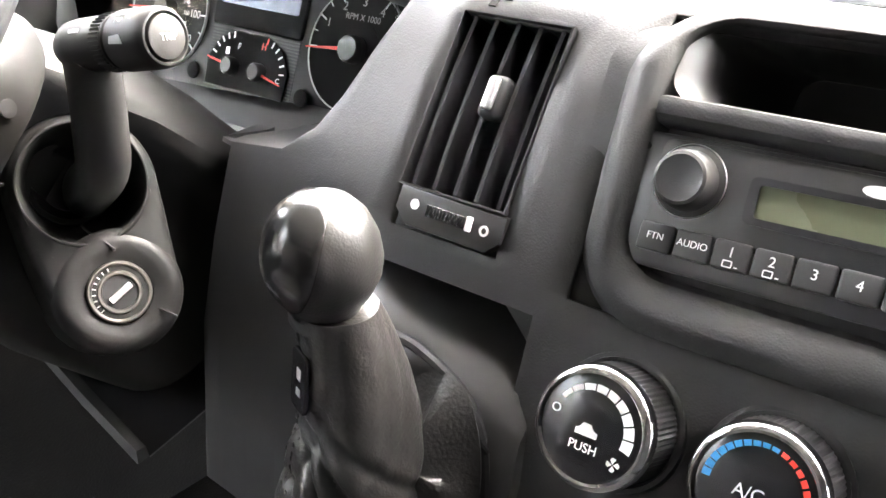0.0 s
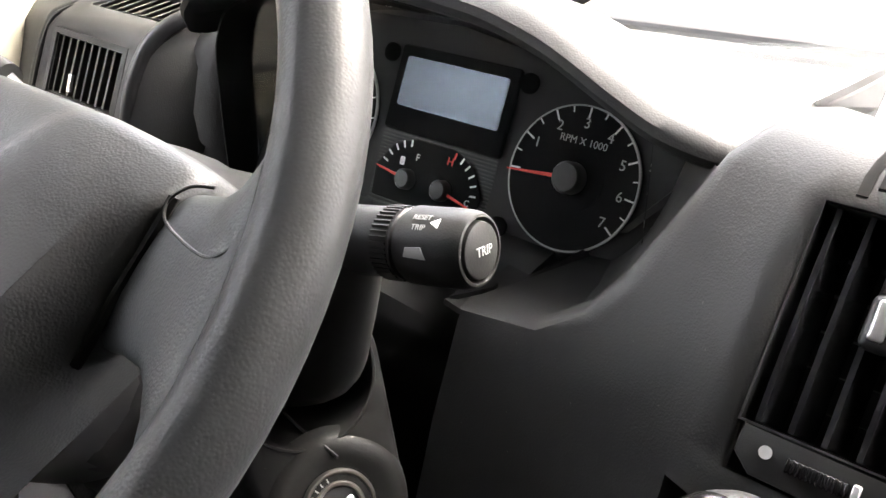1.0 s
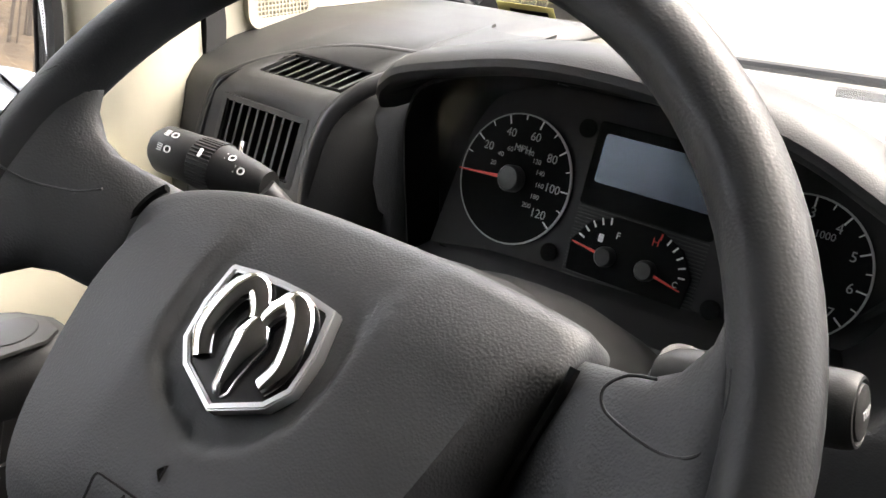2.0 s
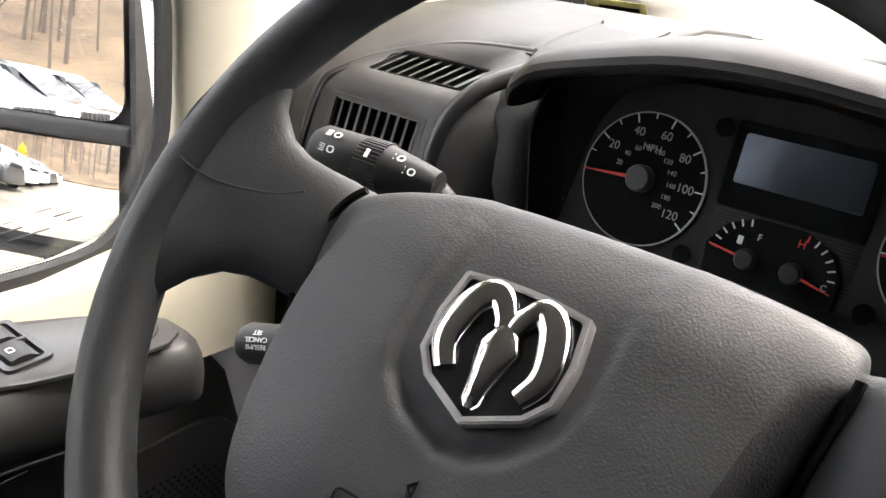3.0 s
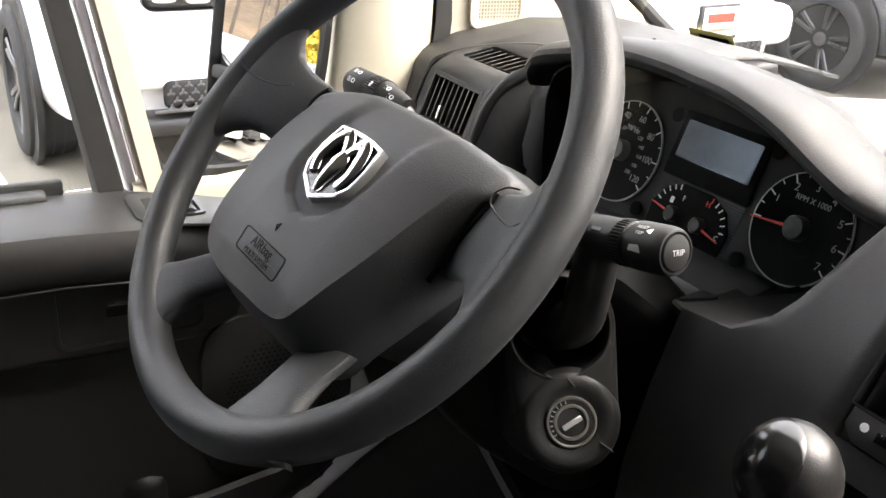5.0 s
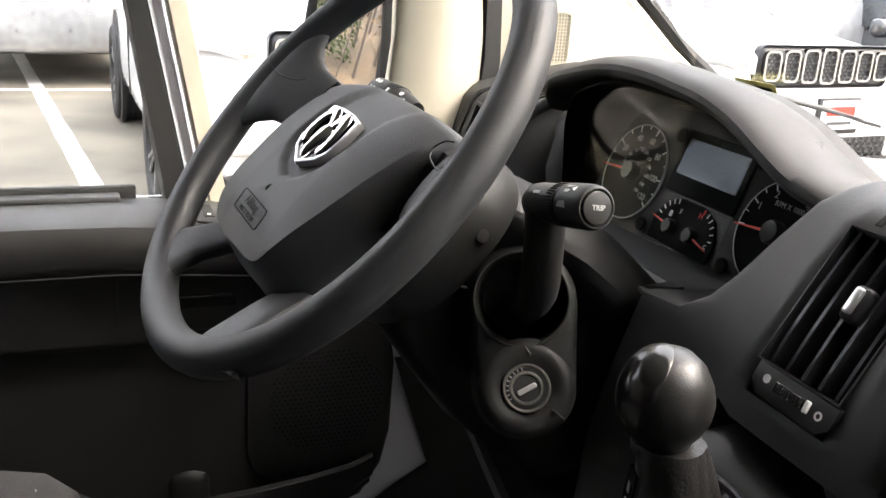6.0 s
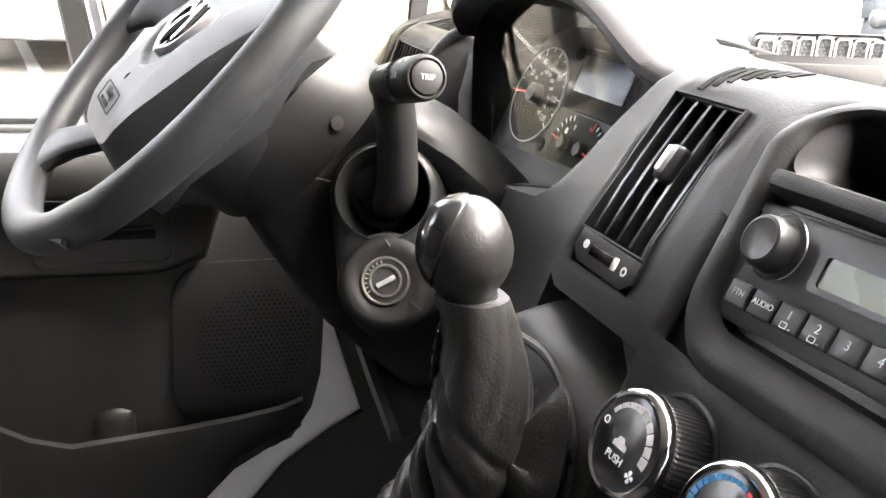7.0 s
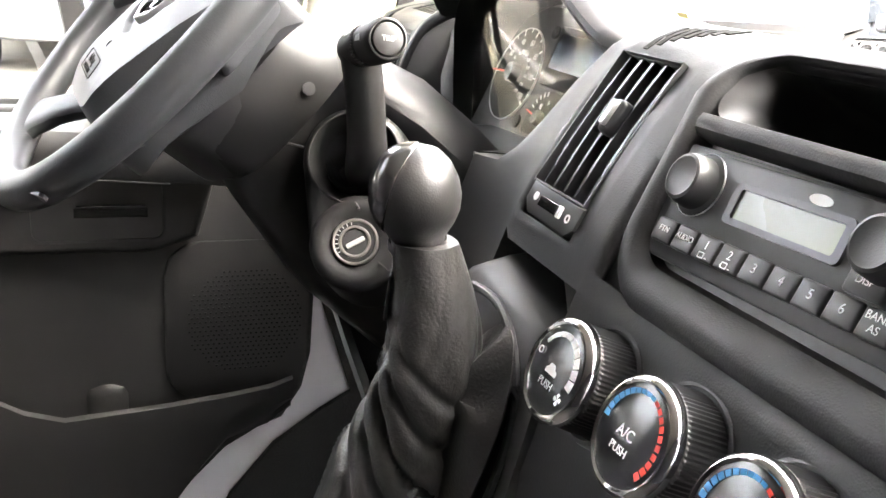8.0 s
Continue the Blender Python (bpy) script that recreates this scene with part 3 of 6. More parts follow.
part("right_pillar", loft([[(x, y, z) for x, y in ((1.07, 0.98), (1.03, 1.0), (1.03, 1.3 - 0.75 * (z - 1.4)), (1.08, 1.35 - 0.75 * (z - 1.4)))] for z in (1.36, 1.6, 2.1)]), M_BEIGE, pil)

sticker = thing("windscreen_sticker", "small yellow paper sticker on the windscreen", "sticker", basis((-0.79, 1.352, 1.391), (0.95, 0.12, 0), (0, -0.55, 0.8)))
part("paper", box(0.075, 0.05, 0.0006, 0.0001, 1), M_YPAPER, sticker)
part("header_bar", box(0.05, 0.008, 0.0004, at=(0.004, 0.013, 0.0006)), M_BLACK, sticker)
for i in range(3):
    part("text_bar", box(0.055 - 0.01 * i, 0.0025, 0.0004, at=(0.004, 0.001 - 0.006 * i, 0.0006)), M_DIMWHITE if i == 1 else M_BLACK, sticker)
part("round_mark", lathe([(0.005, 0), (0.005, 0.0004), (0, 0.0004)], 20, m=pose(-0.027, -0.008, 0.0004)), M_BLACK, sticker)
for a, b in (((-0.62, 1.56, 1.34), (0.2, 1.6, 1.35)), ((-0.5, 1.59, 1.32), (0.1, 1.63, 1.335))):
    w = thing("wiper_arm", "black windscreen wiper resting at the glass foot", "wiper", group="wipers")
    part("blade", tube([a, ((a[0] + b[0]) / 2, (a[1] + b[1]) / 2 + 0.01, (a[2] + b[2]) / 2 + 0.006), b], 0.007, 8), M_RUBBER, w)
    part("arm", tube([((a[0] + b[0]) / 2, a[1] + 0.03, a[2] + 0.015), (b[0] + 0.1, b[1] + 0.02, b[2])], 0.006, 8), M_BLACK, w)
tagged(part("cowl", skin([[(x, 1.4, 1.255) for x in np.linspace(-0.9, 1.05, 9)], [(x, 1.54, 1.287) for x in np.linspace(-0.9, 1.05, 9)], [(x, 1.9, 1.25) for x in np.linspace(-0.9, 1.05, 9)], [(x, 2.3, 1.12) for x in np.linspace(-0.9, 1.05, 9)], [(x, 2.5, 0.8) for x in np.linspace(-0.9, 1.05, 9)]], 0.02), M_PAINT), "white sloping bonnet of the van", "bonnet", kind="structure")

# ---- driver's door ----
door = thing("door_1", "driver's door with dark lower trim and a cream frame", "door", kind="structure")


def shelf_row(y, xo, xi, zt):
    return [(xo, y, zt - 0.01), (xo + 0.003, y, zt - 0.002), (xo + 0.01, y, zt), (xi - 0.02, y, zt), (xi - 0.008, y, zt - 0.003), (xi - 0.001, y, zt - 0.012), (xi, y, zt - 0.028), (xi - 0.006, y, zt - 0.052), (xi - 0.012, y, zt - 0.06), (xo + 0.002, y, zt - 0.06)]


rows = [shelf_row(y, xo, xi, z) for y, xo, xi, z in ((-0.5, -0.935, -0.815, 1.235), (0.2, -0.935, -0.81, 1.236), (0.42, -0.935, -0.806, 1.237), (0.5, -0.937, -0.802, 1.237), (0.58, -0.937, -0.797, 1.234), (0.65, -0.905, -0.787, 1.232), (0.7, -0.872, -0.774, 1.231), (0.735, -0.848, -0.768, 1.229), (0.752, -0.832, -0.775, 1.224), (0.762, -0.818, -0.792, 1.212))]
part("arm_shelf", loft(rows), M_DASH, door)
part("sill_rail", box(0.03, 1.05, 0.016, 0.005, 3, at=(-0.925, -0.02, 1.235)), M_DASH, door)
part("window_seal", box(0.014, 1.05, 0.02, 0.004, 2, at=(-0.944, 0.0, 1.24)), M_RUBBER, door)
part("shelf_seam", tube([(-0.8035, y, 1.178) for y in (-0.4, 0.2, 0.5)] + [(-0.795, 0.6, 1.174), (-0.785, 0.66, 1.172)], 0.0012, 6), M_BLACK, door)


def trim_outline():
    return [(-0.55, 1.18), (-0.55, 0.62), (0.2, 0.62), (0.66, 0.64), (0.69, 0.69), (0.73, 0.75), (0.772, 0.759), (0.823, 0.776), (0.853, 0.825), (0.865, 0.88), (0.868, 0.99), (0.85, 1.10), (0.80, 1.18)]


YZ = Matrix(((0, 0, 1, 0), (1, 0, 0, 0), (0, 1, 0, 0), (0, 0, 0, 1)))
part("lower_trim", prism(trim_outline(), 0.05, 0.012, 3, pose(-0.935, 0, 0) @ YZ), M_BLACKTRIM, door)
part("upper_trim", prism([(-0.55, 1.185), (-0.55, 1.07), (0.64, 1.06), (0.70, 1.08), (0.73, 1.185)], 0.035, 0.014, 3, pose(-0.885, 0, 0) @ YZ), M_BLACKTRIM, door)
part("map_pocket", loft([[(-0.885, y, zb), (-0.86 + k, y, zb + 0.02), (-0.842 + k, y, zt - 0.03), (-0.842 + k, y, zt), (-0.850 + k, y, zt + 0.003), (-0.858 + k, y, zt - 0.002), (-0.885, y, zt - 0.05)] for y, zt, k, zb in ((-0.4, 0.87, 0, 0.6), (0.43, 0.868, 0, 0.6), (0.47, 0.845, 0.004, 0.6), (0.52, 0.83, 0.006, 0.61), (0.66, 0.838, 0.004, 0.65), (0.70, 0.84, 0.0, 0.705), (0.74, 0.842, -0.003, 0.752), (0.80, 0.846, -0.012, 0.772), (0.835, 0.848, -0.03, 0.80))]), M_BLACKTRIM, door)
part("speaker_panel", prism(rounded(0.2, 0.24, 0.05, 6, 0.755, 0.945), 0.006, 0.003, 2, pose(-0.886, 0, 0) @ YZ), M_BLACKTRIM, door)
dots = None
for i in range(23):
    for j in range(23):
        yy, zz = (i - 11) * 0.0075 + (0.00375 if j % 2 else 0), (j - 11) * 0.0068
        if yy * yy + zz * zz < 0.0068:
            dots = box(0.002, 0.0026, 0.0022, at=(-0.8795, 0.766 + yy, 0.945 + zz), bm=dots)
tagged(part("speaker_holes", dots, M_MATTE, door, smooth=False), kind="stuff")
part("bottle_bump", loft([[(-0.89 + 0.014 * k * math.cos(a), 0.575 + 0.03 * k * math.sin(a), z) for a in np.linspace(-1.57, 1.57, 13)] for k, z in ((1, 0.8), (1, 0.842), (0.85, 0.852), (0.4, 0.858))], False), M_BLACKTRIM, door)
hd = part("handle_cup", loft([[(x, y, z) for y, z in rounded(w, h, r, 5, 0.574, 1.122)] for w, h, r, x in ((0.168, 0.086, 0.014, -0.848), (0.16, 0.079, 0.012, -0.8485), (0.15, 0.072, 0.01, -0.875), (0.13, 0.05, 0.008, -0.883))], True, False), M_BLACK, door)
part("handle", box(0.012, 0.1, 0.022, 0.005, 3, at=(-0.856, 0.59, 1.118)), M_GLOSS, hd)
# Chrome strip added to draw the highlight on the handle as a bright line.
part("handle_glint", box(0.004, 0.085, 0.003, 0.001, 1, at=(-0.849, 0.59, 1.128)), M_CHROME, hd, "bright metal strip drawn as the handle's highlight")

switches = part("switch_panel", prism([(-0.903, 0.588), (-0.893, 0.583), (-0.83, 0.583), (-0.815, 0.588), (-0.794, 0.624), (-0.774, 0.677), (-0.771, 0.722), (-0.78, 0.736), (-0.81, 0.738), (-0.838, 0.717), (-0.893, 0.629), (-0.903, 0.606)], 0.003, 0.001, 2, pose(0, 0, 1.2335)), M_SMOOTH, door)
recess = part("switch_well", frame_of(rounded(0.074, 0.036, 0.006, 4), rounded(0.064, 0.027, 0.004, 4), 0.005, pose(-0.849, 0.637, 1.2345)), M_BLACK, switches)
part("well_floor", prism(rounded(0.07, 0.032, 0.005, 4), 0.001, m=pose(-0.849, 0.637, 1.2362)), M_MATTE, recess)
part("well_divider", box(0.004, 0.028, 0.006, 0.0015, 2, at=(-0.8485, 0.637, 1.2385)), M_BLACK, recess)
for x in (-0.866, -0.832):
    SW = pose(x, 0.636, 1.2385)
    rocker = part("window_switch", loft([[(sx * 0.0135, y2, z2) for y2, z2 in ((-0.0115, -0.002), (-0.0105, 0.004), (-0.004, 0.0052), (0.004, 0.0046), (0.0105, 0.001), (0.0115, -0.002))] for sx in (-1, -0.92, 0.92, 1)], m=SW), M_STALK, recess)
    part("switch_symbol", frame_of(rounded(0.0072, 0.0052, 0.001, 2), rounded(0.006, 0.004, 0.0008, 2), 0.0003, SW @ pose(0, -0.0045, 0.0052)), M_WHITE, recess)
part("lock_switch", prism(rounded(0.053, 0.0125, 0.002, 3), 0.0012, 0.0005, 1, pose(-0.855, 0.6035, 1.2362)), M_STALK, switches)
part("switch_symbol", prism(rounded(0.006, 0.0045, 0.0008, 2), 0.0003, m=pose(-0.838, 0.6035, 1.2374)), M_WHITE, switches)
part("oval_cover", prism([(0.018 * math.cos(a), 0.023 * math.sin(a)) for a in np.linspace(0, 6.283, 28, endpoint=False)], 0.0016, 0.0008, 2, pose(-0.801, 0.709, 1.2362, 0, 0, 25)), M_DASH, switches)

# door frame: the divider's rubber, its painted edge and its cream cover, all leaning back as they rise
for nm, mat, lo, hi, x0, x1 in (("channel", M_RUBBER, (0.558, 0.594), (0.441, 0.46), -0.95, -0.925), ("painted_edge", M_JAMB, (0.5945, 0.612), (0.4605, 0.478), -0.96, -0.94), ("divider_cover", M_BEIGE, (0.6125, 0.642), (0.4785, 0.506), -0.95, -0.922)):
    part(nm, loft([[(x0, a, z), (x0, b, z), (x1, b - 0.004, z), (x1, a + 0.004, z)] for (a, b), z in ((lo, 1.225), (((lo[0] + hi[0]) / 2, (lo[1] + hi[1]) / 2), 1.6), (hi, 1.97))]), mat, door)


def quarter_outline(k):
    """The fixed front pane's outline, as y and z, grown by k."""
    pts = [(0.626 - k, 1.285), (0.636 - k * 0.7, 1.262 - k * 0.8), (0.655, 1.2535 - k), (0.74, 1.2505 - k), (0.775 + k * 0.3, 1.262 - k), (0.806 + k * 0.8, 1.293 - k * 0.6), (0.828 + k, 1.34), (0.842 + k, 1.44), (0.842 + k, 1.65), (0.80 + k, 1.93 + k), (0.505 - k, 1.95 + k), (0.588 - k, 1.5)]
    pts = [(p.x, p.y) for p in spline([(y, z, 0) for y, z in pts[:8]], 4)] + pts[8:]
    return pts


part("pane_seal", frame_of(quarter_outline(0.012), quarter_outline(0.003), 0.016, pose(-0.945, 0, 0) @ YZ), M_RUBBER, door)
dots = bmesh.new()
for row in range(4):
    ring = quarter_outline(0.0015 - 0.0024 * row)
    size = 0.00105 - 0.00017 * row
    for (ay, az), (by, bz) in zip(ring, ring[1:] + ring[:1]):
        n = max(1, round(math.hypot(by - ay, bz - az) / 0.0027))
        for q in range(n):
            f = (q + 0.5 * (row % 2)) / n
            cy, cz = ay + (by - ay) * f, az + (bz - az) * f
            if cz < 1.62:
                dots.faces.new([dots.verts.new((-0.9392, cy + size * math.cos(b), cz + size * math.sin(b))) for b in (0.3, 1.35, 2.4, 3.45, 4.5, 5.55)])
tagged(part("frit_dots", dots, M_FRIT, door, "printed black dots along the glass edge", smooth=False), kind="stuff")
qp = part("quarter_pane", prism(quarter_outline(0.004), 0.004, m=pose(-0.944, 0, 0) @ YZ), M_WIN, door)
qp.visible_shadow = False
for i, (y, z, w, h) in enumerate(((0.69, 1.285, 0.03, 0.003), (0.735, 1.286, 0.022, 0.003), (0.705, 1.277, 0.05, 0.0025), (0.745, 1.279, 0.02, 0.0025), (0.69, 1.292, 0.012, 0.002), (0.72, 1.294, 0.02, 0.002))):
    part("glass_mark", box(0.0004, w * 0.7, h * 0.4, at=(-0.9393, y, z)), M_CARBON, door)
mp = part("main_pane", prism([(-0.5, 1.235), (0.562, 1.235), (0.444, 1.96), (-0.5, 1.96)], 0.004, m=pose(-0.944, 0, 0) @ YZ), M_WIN, door)
mp.visible_shadow = False
# cream frame: below and ahead of the fixed pane
part("sill_cover", loft([[(xo, y, zt), (xi - 0.006, y, zt), (xi, y, zt - 0.006), (xi + 0.004, y, 1.2), (xi + 0.01, y, 1.14), (xo, y, 1.14)] for y, xo, xi, zt in ((0.60, -0.96, -0.925, 1.238), (0.66, -0.96, -0.918, 1.24), (0.7, -0.96, -0.905, 1.2385), (0.78, -0.96, -0.885, 1.247), (0.825, -0.96, -0.878, 1.275), (0.86, -0.96, -0.875, 1.33))]), M_BEIGE, door)
part("front_frame", loft([[(-0.96, a, z), (-0.93, a, z), (-0.912, a + 0.012, z), (-0.896, a + 0.05, z), (-0.893, b - 0.03, z), (-0.9, b, z), (-0.96, b, z)] for a, b, z in ((0.80, 0.93, 1.12), (0.835, 0.96, 1.26), (0.852, 0.972, 1.35), (0.862, 0.974, 1.45), (0.862, 0.955, 1.65), (0.76, 0.80, 2.0))]), M_BEIGE, door)
part("door_seal", loft([[(-0.93, a, z), (-0.896, a + 0.002, z), (-0.896, b, z), (-0.93, b, z)] for a, b, z in ((0.962, 0.988, 1.3), (0.975, 1.0, 1.42), (0.972, 0.994, 1.55), (0.9, 0.93, 1.8), (0.77, 0.8, 2.05))]), M_RUBBER, door)
part("top_frame", box(0.04, 1.5, 0.12, 0.01, at=(-0.945, 0.1, 2.02)), M_BEIGE, door)

# ---- outside mirror ----
mirror = thing("wing_mirror", "black wing mirror with an upper glass and a small lower glass", "wing mirror", basis((-1.235, 0.875, 1.315), (0.925, 0.38, 0), (0, 0, 1)) @ pose(0, 0, 0, -9.9, 0, 0))
part("housing", loft([[(x, y, z) for x, y in rounded(w, h, r, 6, 0.0, 0.0)] for w, h, r, z in ((0.20, 0.34, 0.04, -0.10), (0.245, 0.4, 0.05, -0.06), (0.26, 0.42, 0.045, -0.01), (0.262, 0.424, 0.04, 0.012), (0.25, 0.41, 0.034, 0.014), (0.244, 0.404, 0.032, 0.004), (0.24, 0.4, 0.03, -0.004))], True, True, pose(0, 0.01, 0)), M_RUBBER, mirror)
part("upper_glass", prism(rounded(0.222, 0.235, 0.03, 6, 0.0, 0.085), 0.003, m=pose(0, 0, 0.002)), M_MIRROR, mirror, "large flat mirror glass")
part("glass_bar", box(0.245, 0.022, 0.016, 0.006, 3, at=(0, -0.045, 0.005)), M_RUBBER, mirror)
low = [[(0.105 * a, -0.115 + 0.058 * b, 0.006 + 0.012 * (1 - a * a * 0.7 - b * b * 0.3)) for a in np.linspace(-1, 1, 13)] for b in np.linspace(-1, 1, 9)]
part("lower_glass", skin(low, 0.003), M_MIRROR, mirror, "small bowed mirror glass")
part("mirror_arm", tube([(0.1, -0.1, -0.03), (0.2, -0.12, -0.03), (0.3, -0.1, -0.01)], 0.035, 12), M_RUBBER, mirror)

# ---- seat, pedals ----
seat = thing("driver_seat", "dark grey fabric driver's seat with pale stitching", "seat")
part("cushion", loft([[(x, y, z) for x, z in [(-0.425 + 0.29 * math.copysign(abs(math.cos(a)) ** 0.55, math.cos(a)) * k, 0.925 + h * math.copysign(abs(math.sin(a)) ** 0.6, math.sin(a))) for a in np.linspace(0, 6.283, 32, endpoint=False)]] for y, k, h in ((-0.1, 1, 0.12), (0.25, 1, 0.125), (0.36, 0.99, 0.125), (0.41, 0.96, 0.115), (0.44, 0.9, 0.09), (0.455, 0.8, 0.05))]), M_SEAT, seat)
part("seat_seam", tube([(-0.695, 0.0, 0.997), (-0.69, 0.3, 1.002), (-0.67, 0.38, 1.01), (-0.6, 0.405, 1.033), (-0.5, 0.41, 1.041), (-0.3, 0.41, 1.041)], 0.0013, 5), M_STITCH, seat, "pale stitching")
part("backrest", box(0.5, 0.14, 0.7, 0.06, 4, at=(-0.42, -0.17, 1.3)), M_SEAT, seat)
part("pedestal", box(0.4, 0.4, 0.3, 0.02, at=(-0.42, 0.1, 0.67)), M_BLACK, seat)
pedal = thing("pedal_bracket", "black bracket with a lighter grey edge strip below the dash", "bracket")
part("edge_strip", loft([[(x + p, y + q, z + r) for p, q, r in ((0, -0.004, 0.006), (0, 0.004, 0.006), (0, 0.006, -0.004), (0, -0.004, -0.006))] for x, y, z in ((-0.46, 0.7925, 1.146), (-0.41, 0.798, 1.113), (-0.354, 0.804, 1.082))]), M_SMOOTH, pedal)
part("web", skin([[(-0.46, 0.8, 1.142), (-0.41, 0.805, 1.109), (-0.354, 0.81, 1.078)], [(-0.45, 0.9, 1.16), (-0.395, 0.9, 1.14), (-0.335, 0.9, 1.12)]], 0.003), M_BLACK, pedal)


# ---- dashboard ----
dash = thing("dashboard", "dark grey grained plastic van dashboard", "dashboard")


def lerp_in(table, z):
    """The value at z from pairs (z, value)."""
    if z <= table[0][0]:
        return table[0][1]
    for (a, p), (b, q) in zip(table[:-1], table[1:]):
        if z <= b:
            return p + (q - p) * (z - a) / (b - a)
    return table[-1][1]


EDGE = [(1.318, -0.302), (1.324, -0.255), (1.34, -0.231), (1.36, -0.217), (1.39, -0.203), (1.408, -0.197), (1.42, -0.19), (1.44, -0.17)]
BACK = [(-0.32, 0.033), (-0.3, 0.031), (-0.26, 0.029), (-0.216, 0.024), (-0.19, 0.018), (-0.165, 0.009), (-0.15, 0.002), (-0.142, 0.0), (1.0, 0.0)]
FACE = [(0.79, 1.08), (0.80, 1.2), (0.815, 1.26), (0.8245, 1.288), (0.8285, 1.3), (0.8325, 1.312), (0.835, 1.318), (0.8375, 1.324), (0.845, 1.34), (0.856, 1.36), (0.8745, 1.39), (0.896, 1.417), (0.912, 1.4285),
        (0.926, 1.434), (0.945, 1.437), (0.99, 1.43), (1.1, 1.395), (1.25, 1.345), (1.48, 1.285)]


def tower():
    mine = bmesh.new()
    grid = []
    for y, z in FACE:
        xe = lerp_in(EDGE, z) if y < 0.95 else -0.172
        xs = [xe + (-0.15 - xe) * f for f in (0, 0.12, 0.3, 0.5, 0.75, 0.9)] + [-0.142, -0.074, -0.062, -0.047, -0.033, 0.02, 0.36, 0.42, 0.6, 0.8, 1.05]
        row = [(x, y + lerp_in(BACK, x) + (0.08 if x > 0.7 else 0.03 if x > 0.5 else 0) + (0.05 if z < 1.295 and -0.146 < x < -0.05 else 0), z) for x in xs]
        x, yy, _ = row[0]
        lead = [(x + 0.004, yy + 0.15, z - 0.012), (x - 0.003, yy + 0.05, z - 0.004), (x - 0.006, yy + 0.016, z - 0.001), (x - 0.003, yy + 0.004, z)] if 1.315 < z < 1.43 else [(x - 0.001, yy + 0.15, z), (x - 0.003, yy + 0.05, z), (x - 0.004, yy + 0.016, z), (x - 0.002, yy + 0.004, z)]
        if y > 0.95:
            lead = [(x - 0.004, yy, z - 0.12), (x - 0.006, yy, z - 0.05), (x - 0.006, yy, z - 0.016), (x - 0.003, yy, z - 0.004)]
        grid.append([mine.verts.new(p) for p in lead + row])
    for i, (a, b) in enumerate(zip(grid[:-1], grid[1:])):
        zm = (FACE[i][1] + FACE[i + 1][1]) / 2
        for k in range(len(a) - 1):
            if k == 10 and 1.318 < zm < 1.417:
                continue
            if k in (14, 15) and 1.312 < zm < 1.4285:
                continue
            mine.faces.new((a[k], a[k + 1], b[k + 1], b[k]))
    bmesh.ops.recalc_face_normals(mine, faces=mine.faces)
    return mine


tw = part("tower", tower(), M_DASH, dash)
mod = tw.modifiers.new("thick", "SOLIDIFY")
mod.thickness, mod.offset = 0.005, -1


def binnacle_hood():
    """The visor over the instruments: a lip curve swept forward to the windscreen."""
    lip = spline([(-0.637, 0.951, 1.399), (-0.6335, 0.945, 1.4045), (-0.628, 0.939, 1.411), (-0.617, 0.933, 1.42), (-0.595, 0.928, 1.432), (-0.54, 0.925, 1.446), (-0.5, 0.925, 1.454), (-0.46, 0.924, 1.458), (-0.42, 0.924, 1.458), (-0.38, 0.925, 1.455), (-0.34, 0.925, 1.4505), (-0.3, 0.926, 1.439),
                  (-0.26, 0.927, 1.4205), (-0.235, 0.929, 1.4095), (-0.215, 0.934, 1.4035), (-0.2, 0.943, 1.400), (-0.19, 0.955, 1.395), (-0.182, 0.968, 1.387)], 5)
    n = len(lip)
    rows = []
    for dy, dz in ((0.09, 0.002), (0.04, 0.0), (0.012, -0.001), (0.003, 0.0), (-0.003, 0.003), (-0.0055, 0.0075), (-0.0045, 0.0125), (0.001, 0.017), (0.01, 0.0196), (0.024, 0.0202), (0.045, 0.0175), (0.075, 0.007), (0.11, -0.012), (0.16, -0.045), (0.24, -0.1), (0.3, -0.145)):
        row = []
        for i, p in enumerate(lip):
            left, right = max(0, 1 - i / 14), max(0, (i - (n - 16)) / 15)
            k = (1 - 0.3 * right) * (1 - 0.55 * left * left) if dz > 0 else 1
            row.append((p.x + (0.075 * dy if left else 0) + 0.02 * right * dy, p.y + dy, p.z + dz * k - 0.1 * left * max(0, dy - 0.05) - 0.04 * right * max(0, dy)))
        rows.append(row)
    return skin(rows, 0.004)


part("instrument_hood", binnacle_hood(), M_DASH, dash)
# Black plate added behind the tower to stop light leaking through its gaps.
part("leak_plate", box(0.15, 0.003, 0.2, at=(-0.095, 0.94, 1.31)), M_BLACK, dash)


def inner_surround():
    """The black funnel between the visor and the dials."""
    outer = spline([(-0.627, 0.968, 1.27), (-0.627, 0.962, 1.36), (-0.62, 0.958, 1.398), (-0.595, 0.957, 1.428), (-0.5, 0.95, 1.452), (-0.38, 0.95, 1.452), (-0.3, 0.95, 1.436), (-0.235, 0.955, 1.408), (-0.2, 0.96, 1.39)], 4)
    inner = spline([(-0.612, 1.003, 1.27), (-0.606, 1.018, 1.35), (-0.598, 1.03, 1.385), (-0.575, 1.034, 1.412), (-0.5, 1.035, 1.43), (-0.38, 1.035, 1.43), (-0.30, 1.03, 1.415), (-0.262, 1.025, 1.4), (-0.24, 1.02, 1.38)], 4)
    return skin([outer, inner], 0.003)


part("dial_surround", inner_surround(), M_MATTE, dash)


